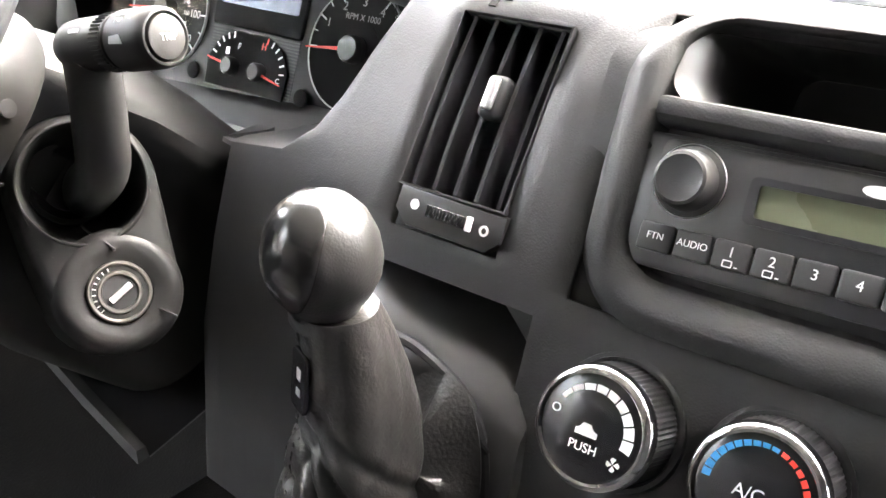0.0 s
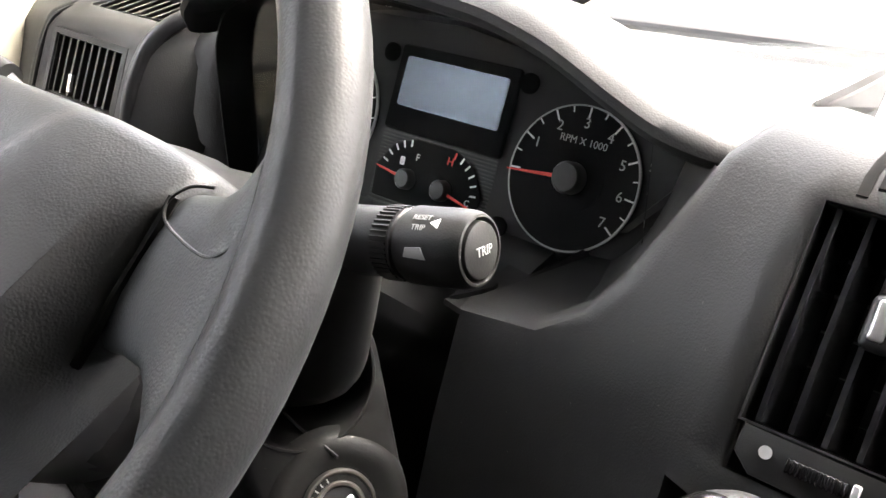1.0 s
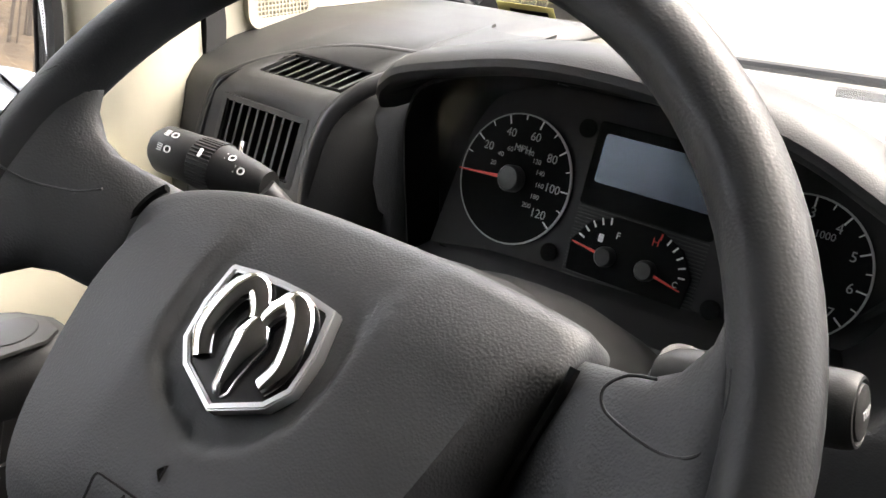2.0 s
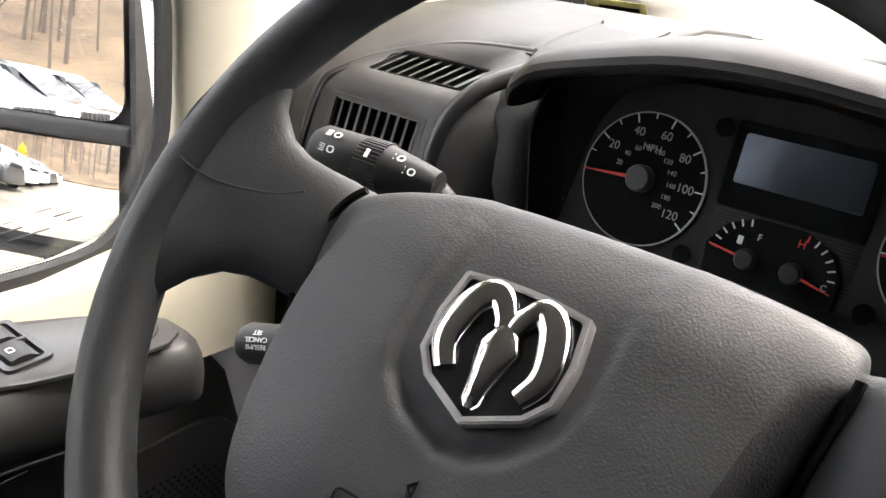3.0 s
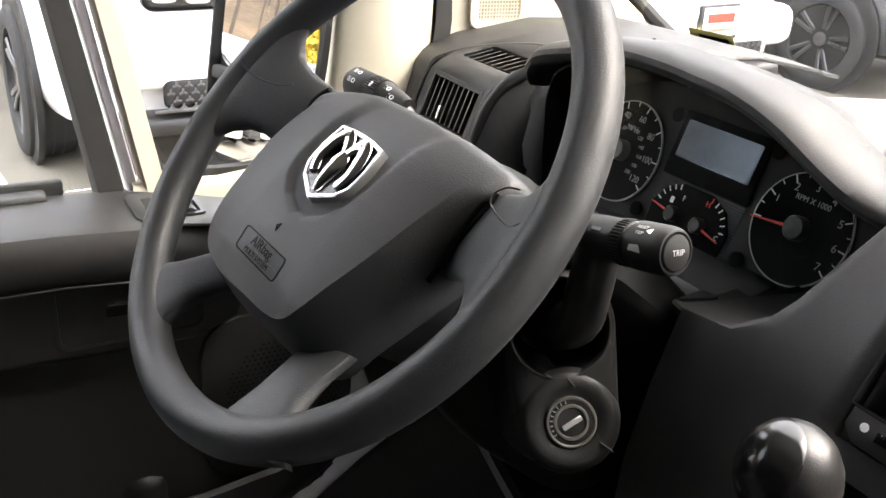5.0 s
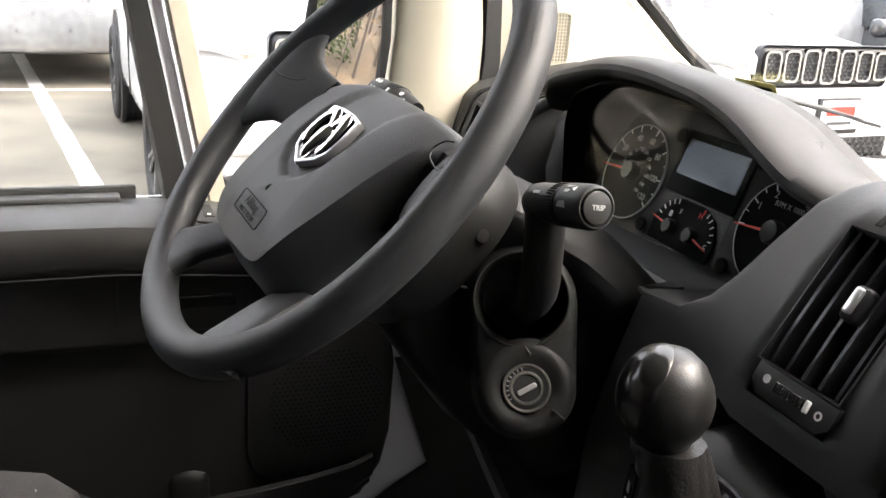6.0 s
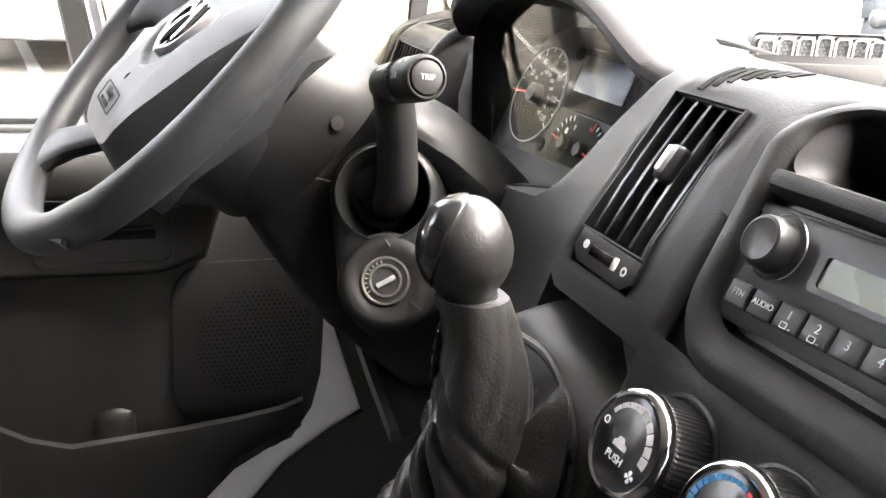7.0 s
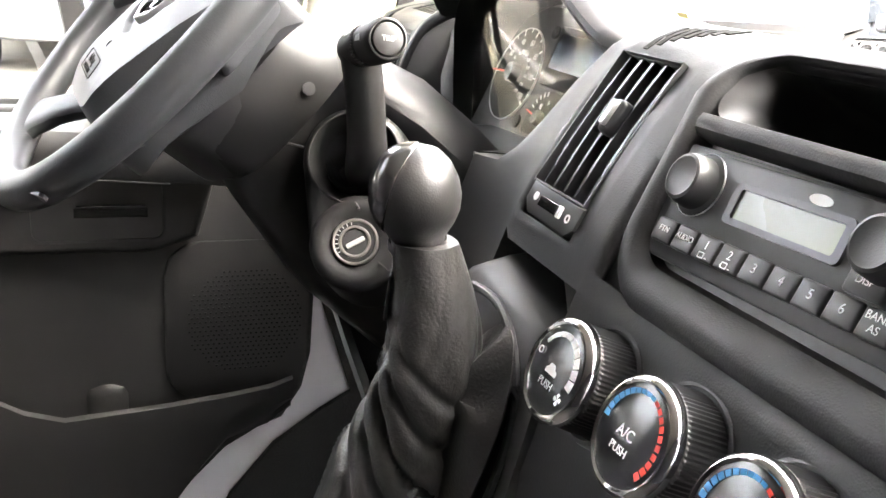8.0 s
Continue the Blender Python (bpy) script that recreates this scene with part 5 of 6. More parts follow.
for y, w, h in ((0.011, 0.0025, 0.003), (0.006, 0.0075, 0.0055), (0.0, 0.0098, 0.0065), (-0.008, 0.0072, 0.0066), (-0.016, 0.005, 0.006), (-0.0215, 0.0046, 0.005), (-0.024, 0.0026, 0.003)):
    rows.append([(w * math.cos(a), y, h * math.sin(a)) for a in np.linspace(0, math.pi, 13)])
part("chrome_centre", loft(rows, False), M_CHROME, badge, m=BADGE)
PADTXT = pose(-0.0018, -0.0775, 0.0101, 6, 0, 0)
ab = frame_of(rounded(0.060, 0.0175, 0.003, 3), rounded(0.0584, 0.0159, 0.0025, 3), 0.0006, PADTXT)
part("airbag_mark", ab, M_MATTE, wheel)
text("airbag_text", "AIRbag", 0.0102, M_MATTE, wheel, PADTXT @ pose(0, 0.0034, 0.0009))
part("airbag_line", box(0.052, 0.0004, 0.0003, at=(0, -0.0016, 0.0008)), M_BLACK, wheel, m=PADTXT)
text("airbag_text", "MULTI SYSTEM", 0.0054, M_MATTE, wheel, PADTXT @ pose(0, -0.0048, 0.0009))
part("horn_mark", tube([(-0.0065, -0.057, 0.0096), (-0.0035, -0.054, 0.0094), (-0.0035, -0.06, 0.0098), (-0.0065, -0.057, 0.0096)], 0.0004, 5), M_MATTE, wheel)


def side_spoke(s):
    """A broad spoke that flares along the rim's curve, with a thumb rest."""
    rows = []
    for u, lo, hi, z, th, wt in ((0.085, -0.02, 0.044, -0.052, 0.02, 0), (0.105, -0.016, 0.046, -0.038, 0.02, 0), (0.119, -0.014, 0.047, -0.03, 0.02, 0), (0.128, -0.014, 0.047, -0.024, 0.019, 0.05), (0.139, -0.014, 0.048, -0.019, 0.018, 0.1), (0.15, -0.018, 0.053, -0.012, 0.016, 0.3), (0.16, -0.028, 0.064, -0.006, 0.015, 0.6), (0.168, -0.04, 0.078, -0.002, 0.013, 0.9), (0.176, -0.05, 0.09, -0.001, 0.01, 1.0)):
        ring = []
        for i in range(24):
            a = 2 * math.pi * i / 24
            c, q = math.cos(a), math.sin(a)
            y = (lo + hi) / 2 + (hi - lo) / 2 * math.copysign(abs(c) ** 0.7, c)
            ring.append((s * (u + 0.0046 * wt - wt * (0.1866 - math.sqrt(0.03482 - y * y))), y, z + th / 2 * math.copysign(abs(q) ** 0.6, q) + 0.003 * (1 - c * c)))
        rows.append(ring)
    return loft(rows)


for s in (-1, 1):
    sp = part("side_spoke", side_spoke(s), M_PAD, wheel)
    seam = []
    lobe = ((0.145, 0.046), (0.136, 0.0435), (0.1305, 0.037), (0.133, 0.031), (0.142, 0.0275), (0.155, 0.0255), (0.165, 0.028), (0.169, 0.036), (0.1685, 0.047), (0.166, 0.056))
    if s < 0:
        lobe = ((0.118, 0.029), (0.136, 0.0225), (0.163, 0.018), (0.181, 0.021), (0.1905, 0.034), (0.186, 0.054), (0.17, 0.072), (0.155, 0.08))
    for u, v in lobe:
        rim = math.sqrt(max(0, 0.0146 ** 2 - (math.hypot(u, v) - 0.1866) ** 2))
        seam.append((s * u, v, max(rim, lerp_in([(0.119, -0.021), (0.128, -0.0135), (0.139, -0.007), (0.15, -0.0008), (0.165, 0.006)], u)) - 0.0004))
    part("thumb_rest_seam", tube(spline(seam, 5), 0.0006, 6), M_RIM, wheel)
    rows = []
    for (u, v, z), wd, th in (((0.064, -0.098, -0.034), 0.044, 0.016), ((0.073, -0.116, -0.02), 0.042, 0.016), ((0.08, -0.133, -0.01), 0.044, 0.016), ((0.086, -0.148, -0.003), 0.056, 0.016), ((0.09, -0.159, 0.0), 0.072, 0.015), ((0.093, -0.169, 0.001), 0.094, 0.012)):
        t = Vector((0.94, 0.34))
        ring = []
        for i in range(16):
            a = 2 * math.pi * i / 16
            c, q = math.cos(a), math.sin(a)
            o = t * wd / 2 * math.copysign(abs(c) ** 0.6, c)
            ring.append((s * (u + o.x), v + o.y, z + th / 2 * math.copysign(abs(q) ** 0.7, q)))
        rows.append(ring)
    part("lower_spoke", loft(rows), M_PAD, wheel)

# ---- column, in the wheel's own axes ----
column = thing("steering_column", "charcoal plastic column shroud with stalks and an ignition lock", "steering column", COLUMN)


def oval(w, top, bottom, z, cx=0.0, n=36, e=0.75):
    out = []
    for i in range(n):
        a = 2 * math.pi * i / n
        c, q = math.cos(a), math.sin(a)
        h = top if q > 0 else -bottom
        out.append((cx + w * math.copysign(abs(c) ** e, c), h * math.copysign(abs(q) ** e, q), z))
    return out


part("collar", loft([oval(0.078, 0.045, -0.075, -0.056), oval(0.086, 0.056, -0.082, -0.062), oval(0.089, 0.068, -0.085, -0.085), oval(0.086, 0.077, -0.084, -0.112), oval(0.082, 0.075, -0.08, -0.118)]), M_COLUMN, column)
part("screw_hole", lathe([(0.0045, 0), (0.0052, 0.001), (0.0052, 0.002), (0.004, 0.0022)], 20, True, basis((0.0855, 0.016, -0.1), (0, 0, -1), (-0.2, 1, 0))), M_BLACK, column)


def shroud_ring(w, near, top, bottom, z):
    """An oval whose side towards the pod is drawn in below the stalk."""
    out = []
    for x, y, zz in oval(w, top, bottom, z, n=48):
        f = max(0.0, min(1.0, (y - 0.018) / 0.04))
        out.append((x if x < 0 else x * (near + (w - near) * f * f * (3 - 2 * f)) / w, y, zz))
    return out


part("shroud", loft([shroud_ring(0.08, 0.052, 0.07, -0.08, -0.112), shroud_ring(0.085, 0.046, 0.08, -0.088, -0.14), shroud_ring(0.096, 0.04, 0.096, -0.1, -0.19), shroud_ring(0.106, 0.06, 0.1, -0.11, -0.24), shroud_ring(0.11, 0.09, 0.1, -0.11, -0.33)]), M_COLUMN, column)
# the pod beside the column: one moulding with a round cup for the stalk above and the lock in a raised collar below
POD_OUT, POD_UP = Vector((0.82, -0.39, 0.42)).normalized(), Vector((-0.435, 0.055, 0.899))
LOCK = COLUMN.inverted() @ basis((-0.2955, 0.77, 1.25), POD_UP.cross(POD_OUT), POD_UP)
POD = LOCK @ pose(0, 0.067, 0)


def pod_edge(a, grow):
    """Where a ray from the cup's centre at the angle a leaves the pod's outline, which runs down round the lock."""
    top, foot, drop = 0.0425 + grow, 0.037 + grow, 0.067
    c, q = math.cos(a), math.sin(a)
    if q >= 0:
        return top * c, top * q
    best = 0.0
    for k in range(41):
        f = k / 40
        cy, r = -drop * f, top + (foot - top) * f
        disc = r * r - cy * cy * (1 - q * q)
        if disc > 0:
            best = max(best, cy * q + math.sqrt(disc))
    return best * c, best * q


ANG = [2 * math.pi * k / 72 for k in range(72)]
rings = [[(r * math.cos(a), r * math.sin(a), z) for a in ANG] for r, z in ((0.021, -0.05), (0.0285, -0.042), (0.0325, -0.026), (0.0343, -0.008), (0.0349, -0.002), (0.0357, 0.0003), (0.0366, 0.0004), (0.0376, -0.0006))]
face = [pod_edge(a, -0.006) for a in ANG]
rings.append([((0.0376 * math.cos(a) + x) / 2, (0.0376 * math.sin(a) + y) / 2, -0.0012) for a, (x, y) in zip(ANG, face)])
rings.append([(x, y, -0.0022) for x, y in face])
for grow, z in ((-0.0025, -0.0042), (-0.0005, -0.008), (0.0015, -0.02), (0.004, -0.045), (0.007, -0.08), (0.009, -0.13)):
    rings.append([(*pod_edge(a, grow), z) for a in ANG])
part("stalk_pod", loft(rings, True, False, POD), M_COLUMN, column, "charcoal pod round the stalk and the lock")
part("cup_floor", lathe([(0.0, -0.046), (0.016, -0.046), (0.019, -0.04), (0.0215, -0.036), (0.0245, -0.038), (0.026, -0.046)], 40, True, POD @ pose(-0.005, 0.004, 0)), M_BLACK, column)
part("lock_collar", lathe([(0.038, -0.009), (0.0362, -0.003), (0.033, 0.0005), (0.029, 0.0018), (0.025, 0.0012), (0.0215, 0.0), (0.0195, -0.0008), (0.0188, -0.004), (0.0, -0.004)], 64, False, LOCK), M_COLUMN, column)
part("pod_seam", tube(spline([POD @ Vector(p) for p in ((-0.006, -0.022, -0.0365), (-0.002, -0.031, -0.024), (0.0, -0.0345, -0.004), (0.001, -0.0366, 0.001), (0.0035, -0.0405, 0.0015), (0.0045, -0.0425, 0.005))], 4), 0.0009, 6), M_BLACK, column)
part("pod_seam", tube([LOCK @ Vector(p) for p in ((0.0185, -0.0165, 0.0016), (0.023, -0.0205, 0.0046), (0.0262, -0.0235, 0.0048))], 0.0007, 5), M_BLACK, column)
part("collar_gap", tube(spline([POD @ Vector(p) for p in ((-0.062, 0.018, 0.002), (-0.052, 0.014, -0.001), (-0.0405, 0.011, -0.004))], 4), 0.0011, 6), M_BLACK, column)
lock = part("ignition_lock", lathe([(0.0185, -0.006), (0.0185, 0.0005), (0.0178, 0.0016), (0.0168, 0.0016), (0.016, 0.0006), (0.0128, 0.0006), (0.0122, 0.0018), (0.0108, 0.0018), (0.0102, 0.0004), (0, 0.0004)], 48, m=LOCK), M_STEEL, column, "worn steel ignition lock")
part("lock_plate", lathe([(0.0101, 0), (0.0101, 0.0006), (0, 0.0006)], 40, m=LOCK @ pose(0, 0, 0.0002)), M_BLACK, lock)
part("lock_dial", lathe([(0.0129, 0.0), (0.0129, 0.0006), (0.0159, 0.0006), (0.0159, 0.0)], 48, False, LOCK @ pose(0, 0, 0.0004)), M_COLUMN, lock)
part("key_flap", box(0.0155, 0.004, 0.002, 0.0007, 1), M_SATIN, lock, m=LOCK @ pose(0.0005, -0.0005, 0.0016, 0, 0, 25))
for i in range(9):
    a = 100 + 14 * i
    part("lock_mark", box(0.0022, 0.0007, 0.0003), M_DIMWHITE, lock, m=LOCK @ pose(0.0145 * math.cos(radians(a)), 0.0145 * math.sin(radians(a)), 0.0011, 0, 0, a), smooth=False)

INV = COLUMN.inverted()


def wheel_axes(p):
    return INV @ Vector(p)


# wiper stalk: a flat arm out of the cup, then a round barrel with a push button
arm = spline([wheel_axes(p) for p in ((-0.345, 0.789, 1.298), (-0.314, 0.781, 1.32), (-0.302, 0.776, 1.347), (-0.291, 0.77, 1.375), (-0.281, 0.763, 1.4))], 4)
A0, A1 = Vector((-0.281, 0.7617, 1.399)), Vector((-0.2175, 0.766, 1.4125))
d = (A1 - A0).normalized()
BARREL = INV @ Matrix.Translation(A0) @ d.to_track_quat("Z", "Y").to_matrix().to_4x4()
stalk = part("wiper_stalk", tube(arm, [0.0195 - 0.002 * k / (len(arm) - 1) for k in range(len(arm))], 20, flat=0.8), M_STALK, column)
L = (A1 - A0).length
part("barrel", lathe([(0.0, -0.016), (0.0095, -0.014), (0.0129, -0.007), (0.0136, 0.0), (0.0138, L * 0.5), (0.0129, L * 0.51), (0.0129, L * 0.55), (0.0148, L * 0.56), (0.0148, L * 0.84), (0.0147, L * 0.9), (0.0142, L * 0.955), (0.0132, L * 0.985), (0.0122, L * 0.99), (0.0114, L * 0.97), (0.0112, L * 0.93)], 40, m=BARREL), M_STALK, stalk)
collar_bm = None
for i in range(40):
    a = 2 * math.pi * i / 40
    collar_bm = box(0.0011, 0.0011, L * 0.12, at=(0.0139 * math.cos(a), 0.0139 * math.sin(a), L * 0.42), bm=collar_bm)
part("ribbed_ring", collar_bm, M_STALK, stalk, m=BARREL)
part("button", lathe([(0.0108, L * 0.93), (0.0108, L * 0.975), (0.0104, L * 0.995), (0.0096, L), (0.0, L + 0.0003)], 40, m=BARREL), M_STALK, stalk, "round push button")
X_AX = (BARREL.to_3x3().inverted() @ (INV.to_3x3() @ Vector((0.3, 0.95, 0)))).normalized()
TRIP = BARREL @ Matrix.Translation((0, 0, L + 0.001)) @ Matrix.Rotation(math.atan2(X_AX.y, X_AX.x), 4, "Z")
text("trip_text", "TRIP", 0.005, M_DIMWHITE, stalk, TRIP)
def on_barrel(axis, ang, z, r):
    """A pose on a barrel's skin: its x runs along the barrel, its z out of it."""
    c, s = math.cos(ang), math.sin(ang)
    return axis @ basis((r * c, r * s, z), (0, 0, 1), (s, -c, 0))


side = BARREL.to_3x3().inverted() @ (INV.to_3x3() @ Vector((0.35, -0.7, 0.62)))
ang = math.atan2(side.y, side.x)
text("stalk_text", "TRIP", 0.0032, M_DIMWHITE, stalk, on_barrel(BARREL, ang - 0.15, L * 0.7, 0.015))
text("stalk_text", "RESET", 0.0032, M_DIMWHITE, stalk, on_barrel(BARREL, ang - 0.45, L * 0.7, 0.015))
part("stalk_symbol", prism([(-0.005, -0.0015), (0.005, -0.002), (0.003, 0.0025), (-0.004, 0.002)], 0.0004, m=on_barrel(BARREL, ang + 0.5, L * 0.7, 0.0148)), M_DIMWHITE, stalk)
part("stalk_symbol", prism([(-0.002, 0), (0.002, -0.002), (0.002, 0.002)], 0.0004, m=on_barrel(BARREL, ang - 0.3, L * 0.8, 0.0148)), M_WHITE, stalk)
part("stalk_symbol", prism([(-0.004, -0.001), (0.004, -0.001), (0.004, 0.001), (-0.004, 0.001)], 0.0004, m=on_barrel(BARREL, ang, L * 0.15, 0.0138)), M_DIMWHITE, stalk)

# lamp stalk
B0, B1 = Vector((-0.538, 0.757, 1.415)), Vector((-0.618, 0.742, 1.422))
d = (B1 - B0).normalized()
LAMP = INV @ Matrix.Translation(B0) @ d.to_track_quat("Z", "Y").to_matrix().to_4x4()
K = (B1 - B0).length
lamp_stalk = part("lamp_stalk", lathe([(0.0085, 0), (0.011, K * 0.15), (0.0138, K * 0.38), (0.0145, K * 0.4), (0.0145, K * 0.6), (0.0142, K * 0.61), (0.0148, K * 0.63), (0.0143, K * 0.94), (0.0115, K * 0.995), (0.0, K)], 36, m=LAMP), M_STALK, column)
part("shaft", tube(spline([wheel_axes(p) for p in ((-0.536, 0.7515, 1.4145), (-0.531, 0.757, 1.405), (-0.528, 0.768, 1.388), (-0.52, 0.785, 1.355))], 5), 0.008, 14), M_BLACK, lamp_stalk)
rb = None
for i in range(40):
    a = 2 * math.pi * i / 40
    rb = box(0.0011, 0.0011, K * 0.19, at=(0.0147 * math.cos(a), 0.0147 * math.sin(a), K * 0.5), bm=rb)
part("ribbed_ring", rb, M_STALK, lamp_stalk, m=LAMP)
side = LAMP.to_3x3().inverted() @ (INV.to_3x3() @ Vector((0.3, -0.6, 0.7)))
ang = math.atan2(side.y, side.x)
for z, da in ((0.78, 0.35), (0.78, -0.3), (0.27, 0.35), (0.16, -0.1)):
    r = 0.0149 if z > 0.6 else 0.0126 if z > 0.2 else 0.0113
    part("lamp_symbol", frame_of(rounded(0.0048, 0.0042, 0.0018, 3), rounded(0.0034, 0.0028, 0.0012, 3), 0.0004, on_barrel(LAMP, ang + da, K * z, r)), M_WHITE, lamp_stalk)
    sym = None
    for j in range(4):
        sym = box(0.0034, 0.0005, 0.0004, at=(0.0058, -0.0018 + 0.0012 * j, 0.0002), bm=sym)
    part("lamp_symbol", sym, M_WHITE, lamp_stalk, m=on_barrel(LAMP, ang + da, K * z, r))
part("lamp_symbol", box(0.0024, 0.0052, 0.0008, 0.0003, 1), M_WHITE, lamp_stalk, m=on_barrel(LAMP, ang, K * 0.5, 0.0153))
# cruise stalk under the left spoke
C0, C1 = Vector((-0.47, 0.775, 1.325)), Vector((-0.664, 0.712, 1.285))
CRU = INV @ Matrix.Translation(C0) @ (C1 - C0).to_track_quat("Z", "Y").to_matrix().to_4x4()
cruise = part("cruise_stalk", lathe([(0.008, 0), (0.009, 0.14), (0.013, 0.16), (0.0135, 0.2), (0.011, 0.206), (0.0, 0.207)], 28, m=CRU), M_STALK, column)
side = CRU.to_3x3().inverted() @ (INV.to_3x3() @ Vector((0.25, -0.7, 0.65)))
ang = math.atan2(side.y, side.x)
for i, s in enumerate(("SET", "CANCEL", "RESUME")):
    text("stalk_text", s, 0.0045, M_WHITE, cruise, on_barrel(CRU, ang + 0.35 - 0.35 * i, 0.188, 0.0137))

# ---- gear lever ----
lever = thing("gear_lever", "black round gear knob on a creased leather boot", "gear lever", pose(-0.107, 0.754, 1.3395, 8, 6, 0))
part("knob", lathe([(0.0, 0.0275), (0.008, 0.0268), (0.015, 0.0238), (0.0205, 0.0175), (0.0245, 0.008), (0.0258, -0.001), (0.0248, -0.009), (0.0215, -0.0165), (0.0175, -0.0225), (0.0155, -0.027), (0.0152, -0.033), (0.0, -0.033)], 40), M_KNOB, lever)
KNOB_SIDE = [(0.0, 0.0275), (0.008, 0.0268), (0.015, 0.0238), (0.0205, 0.0175), (0.0245, 0.008), (0.0258, -0.001), (0.0248, -0.009), (0.0215, -0.0165), (0.0175, -0.0225)]
KNOB_REACH = [(math.atan2(r, z), math.hypot(r, z)) for r, z in KNOB_SIDE]
axis = Vector((-0.42, -0.72, 0.5)).normalized()
e1 = axis.orthogonal().normalized()
e2 = axis.cross(e1)
cap = []
for k, out in [(0.4, 0.0009)] + [(6.6 * q, 0.0009) for q in range(1, 11)] + [(67.0, 0.0006), (67.8, -0.0006)]:
    ring = []
    for q in range(48):
        b = 2 * math.pi * q / 48
        wide = radians(k) * (1 + 0.14 * math.sin(b + 0.6) + 0.08 * math.sin(2 * b))
        d = axis * math.cos(wide) + (e1 * math.cos(b) + e2 * math.sin(b)) * math.sin(wide)
        ring.append(d * (lerp_in(KNOB_REACH, math.acos(max(-1, min(1, d.z)))) + out))
    cap.append(ring)
part("knob_cap", loft(cap, True, False), M_KNOBCAP, lever, "glossy black cap")
part("collar_ring", lathe([(0.0165, -0.0275), (0.0172, -0.029), (0.0172, -0.0325), (0.0165, -0.034)], 40, False), M_SMOOTH, lever)


LEVER = pose(-0.107, 0.754, 1.3395, 8, 6, 0)
SPINE = spline([(-0.107, 0.761, 1.312), (-0.105, 0.768, 1.283), (-0.103, 0.77, 1.25), (-0.104, 0.768, 1.22), (-0.108, 0.764, 1.19), (-0.113, 0.76, 1.16), (-0.118, 0.757, 1.11)], 12)


def boot_point(f, a, out=0.0):
    """A point on the boot: f runs down it, a round it."""
    p = SPINE[min(len(SPINE) - 1, int(round(f * (len(SPINE) - 1))))]
    r = lerp_in([(0, 0.0185), (0.1, 0.0205), (0.25, 0.0255), (0.4, 0.0295), (0.55, 0.034), (0.7, 0.039), (0.85, 0.047), (1, 0.06)], f)
    amp = min(1.0, 0.2 + 2.0 * f)
    s = a + 2.4 * f
    fold = 0.006 * (abs(noise.noise(Vector((1.2 * math.cos(s), 1.2 * math.sin(s), 0.8 * f + 4)))) - 0.3) + 0.0009 * noise.noise(Vector((2.6 * math.cos(a - 3 * f), 2.6 * math.sin(a - 3 * f), 9 * f)))
    # long slack folds that run slantwise down the leather
    fold += 0.0022 * f * math.sin(2 * a + 5.5 * f + 0.7)
    for f0, slope, depth, wide in ((0.34, 0.16, 0.0022, 0.02), (0.47, 0.2, 0.0034, 0.024), (0.6, 0.26, 0.0044, 0.024), (0.74, 0.24, 0.0046, 0.026), (0.88, 0.2, 0.004, 0.03)):
        fold -= depth * math.exp(-((f - f0 - slope * math.sin(a + 0.9)) / wide) ** 2)
    seam = 0.0016 * math.exp(-((a + 2.3) / 0.06) ** 2)
    rr = r * (1 + 0.1 * f * math.cos(2 * a + 0.4)) + amp * (fold + 0.0028) + seam + out
    return Vector((p.x + rr * math.cos(a), p.y + rr * math.sin(a), p.z))


def boot():
    rows = []
    for i in range(len(SPINE)):
        f = i / (len(SPINE) - 1)
        rows.append([boot_point(f, -math.pi + 2 * math.pi * k / 110) for k in range(110)])
    return loft(rows, m=LEVER.inverted())


part("boot", boot(), M_BOOT, lever, "creased black leather boot")
GATE = LEVER.inverted() @ basis(boot_point(0.2, -1.95, 0.001), (0.93, -0.37, 0), (-0.05, 0.12, 1))
gate = part("gear_indicator", prism(rounded(0.016, 0.03, 0.003, 3), 0.002, 0.0006, 1, GATE), M_GLOSS, lever, "dark gear indicator tag")
for i in range(2):
    part("indicator_mark", box(0.0045, 0.006 if i % 2 else 0.004, 0.0004, 0.0002, 1), M_DIMWHITE, gate, m=GATE @ pose(0.001, -0.005 + 0.009 * i, 0.0022))
for k in range(40):
    f = 0.06 + 0.86 * k / 39
    for da in (-0.13, 0.13):
        p = LEVER.inverted() @ boot_point(f, -2.3 + da * 0.025 / lerp_in([(0, 0.0182), (0.5, 0.0265), (1, 0.055)], f), 0.0004)
        part("stitch", box(0.0009, 0.0009, 0.0026, 0.0003, 1), M_BLACK, lever, m=Matrix.Translation(p) @ pose(0, 0, 0, -8, -6, 0))

console = thing("gear_console", "charcoal plastic shelf round the gear lever boot", "console")
rows = []
for x, dz in ((-0.176, 0.08), (-0.173, 0.02), (-0.166, 0.006), (-0.15, 0.0), (-0.06, 0.01), (-0.045, 0.015), (-0.036, 0.024), (-0.033, 0.05)):
    rows.append([(x, y, z - dz) for y, z in ((0.9, 1.29), (0.84, 1.286), (0.816, 1.279), (0.806, 1.268), (0.797, 1.225), (0.78, 1.15), (0.74, 1.1), (0.67, 1.05), (0.6, 1.0), (0.56, 0.94), (0.55, 0.8))])
part("shelf", skin(rows, 0.005), M_SMOOTH, console)
part("boot_frame", tube(spline([(-0.135, 0.805, 1.272), (-0.1, 0.808, 1.272), (-0.06, 0.802, 1.255), (-0.048, 0.797, 1.21), (-0.045, 0.775, 1.14)], 6), 0.003, 8), M_BLACK, console)
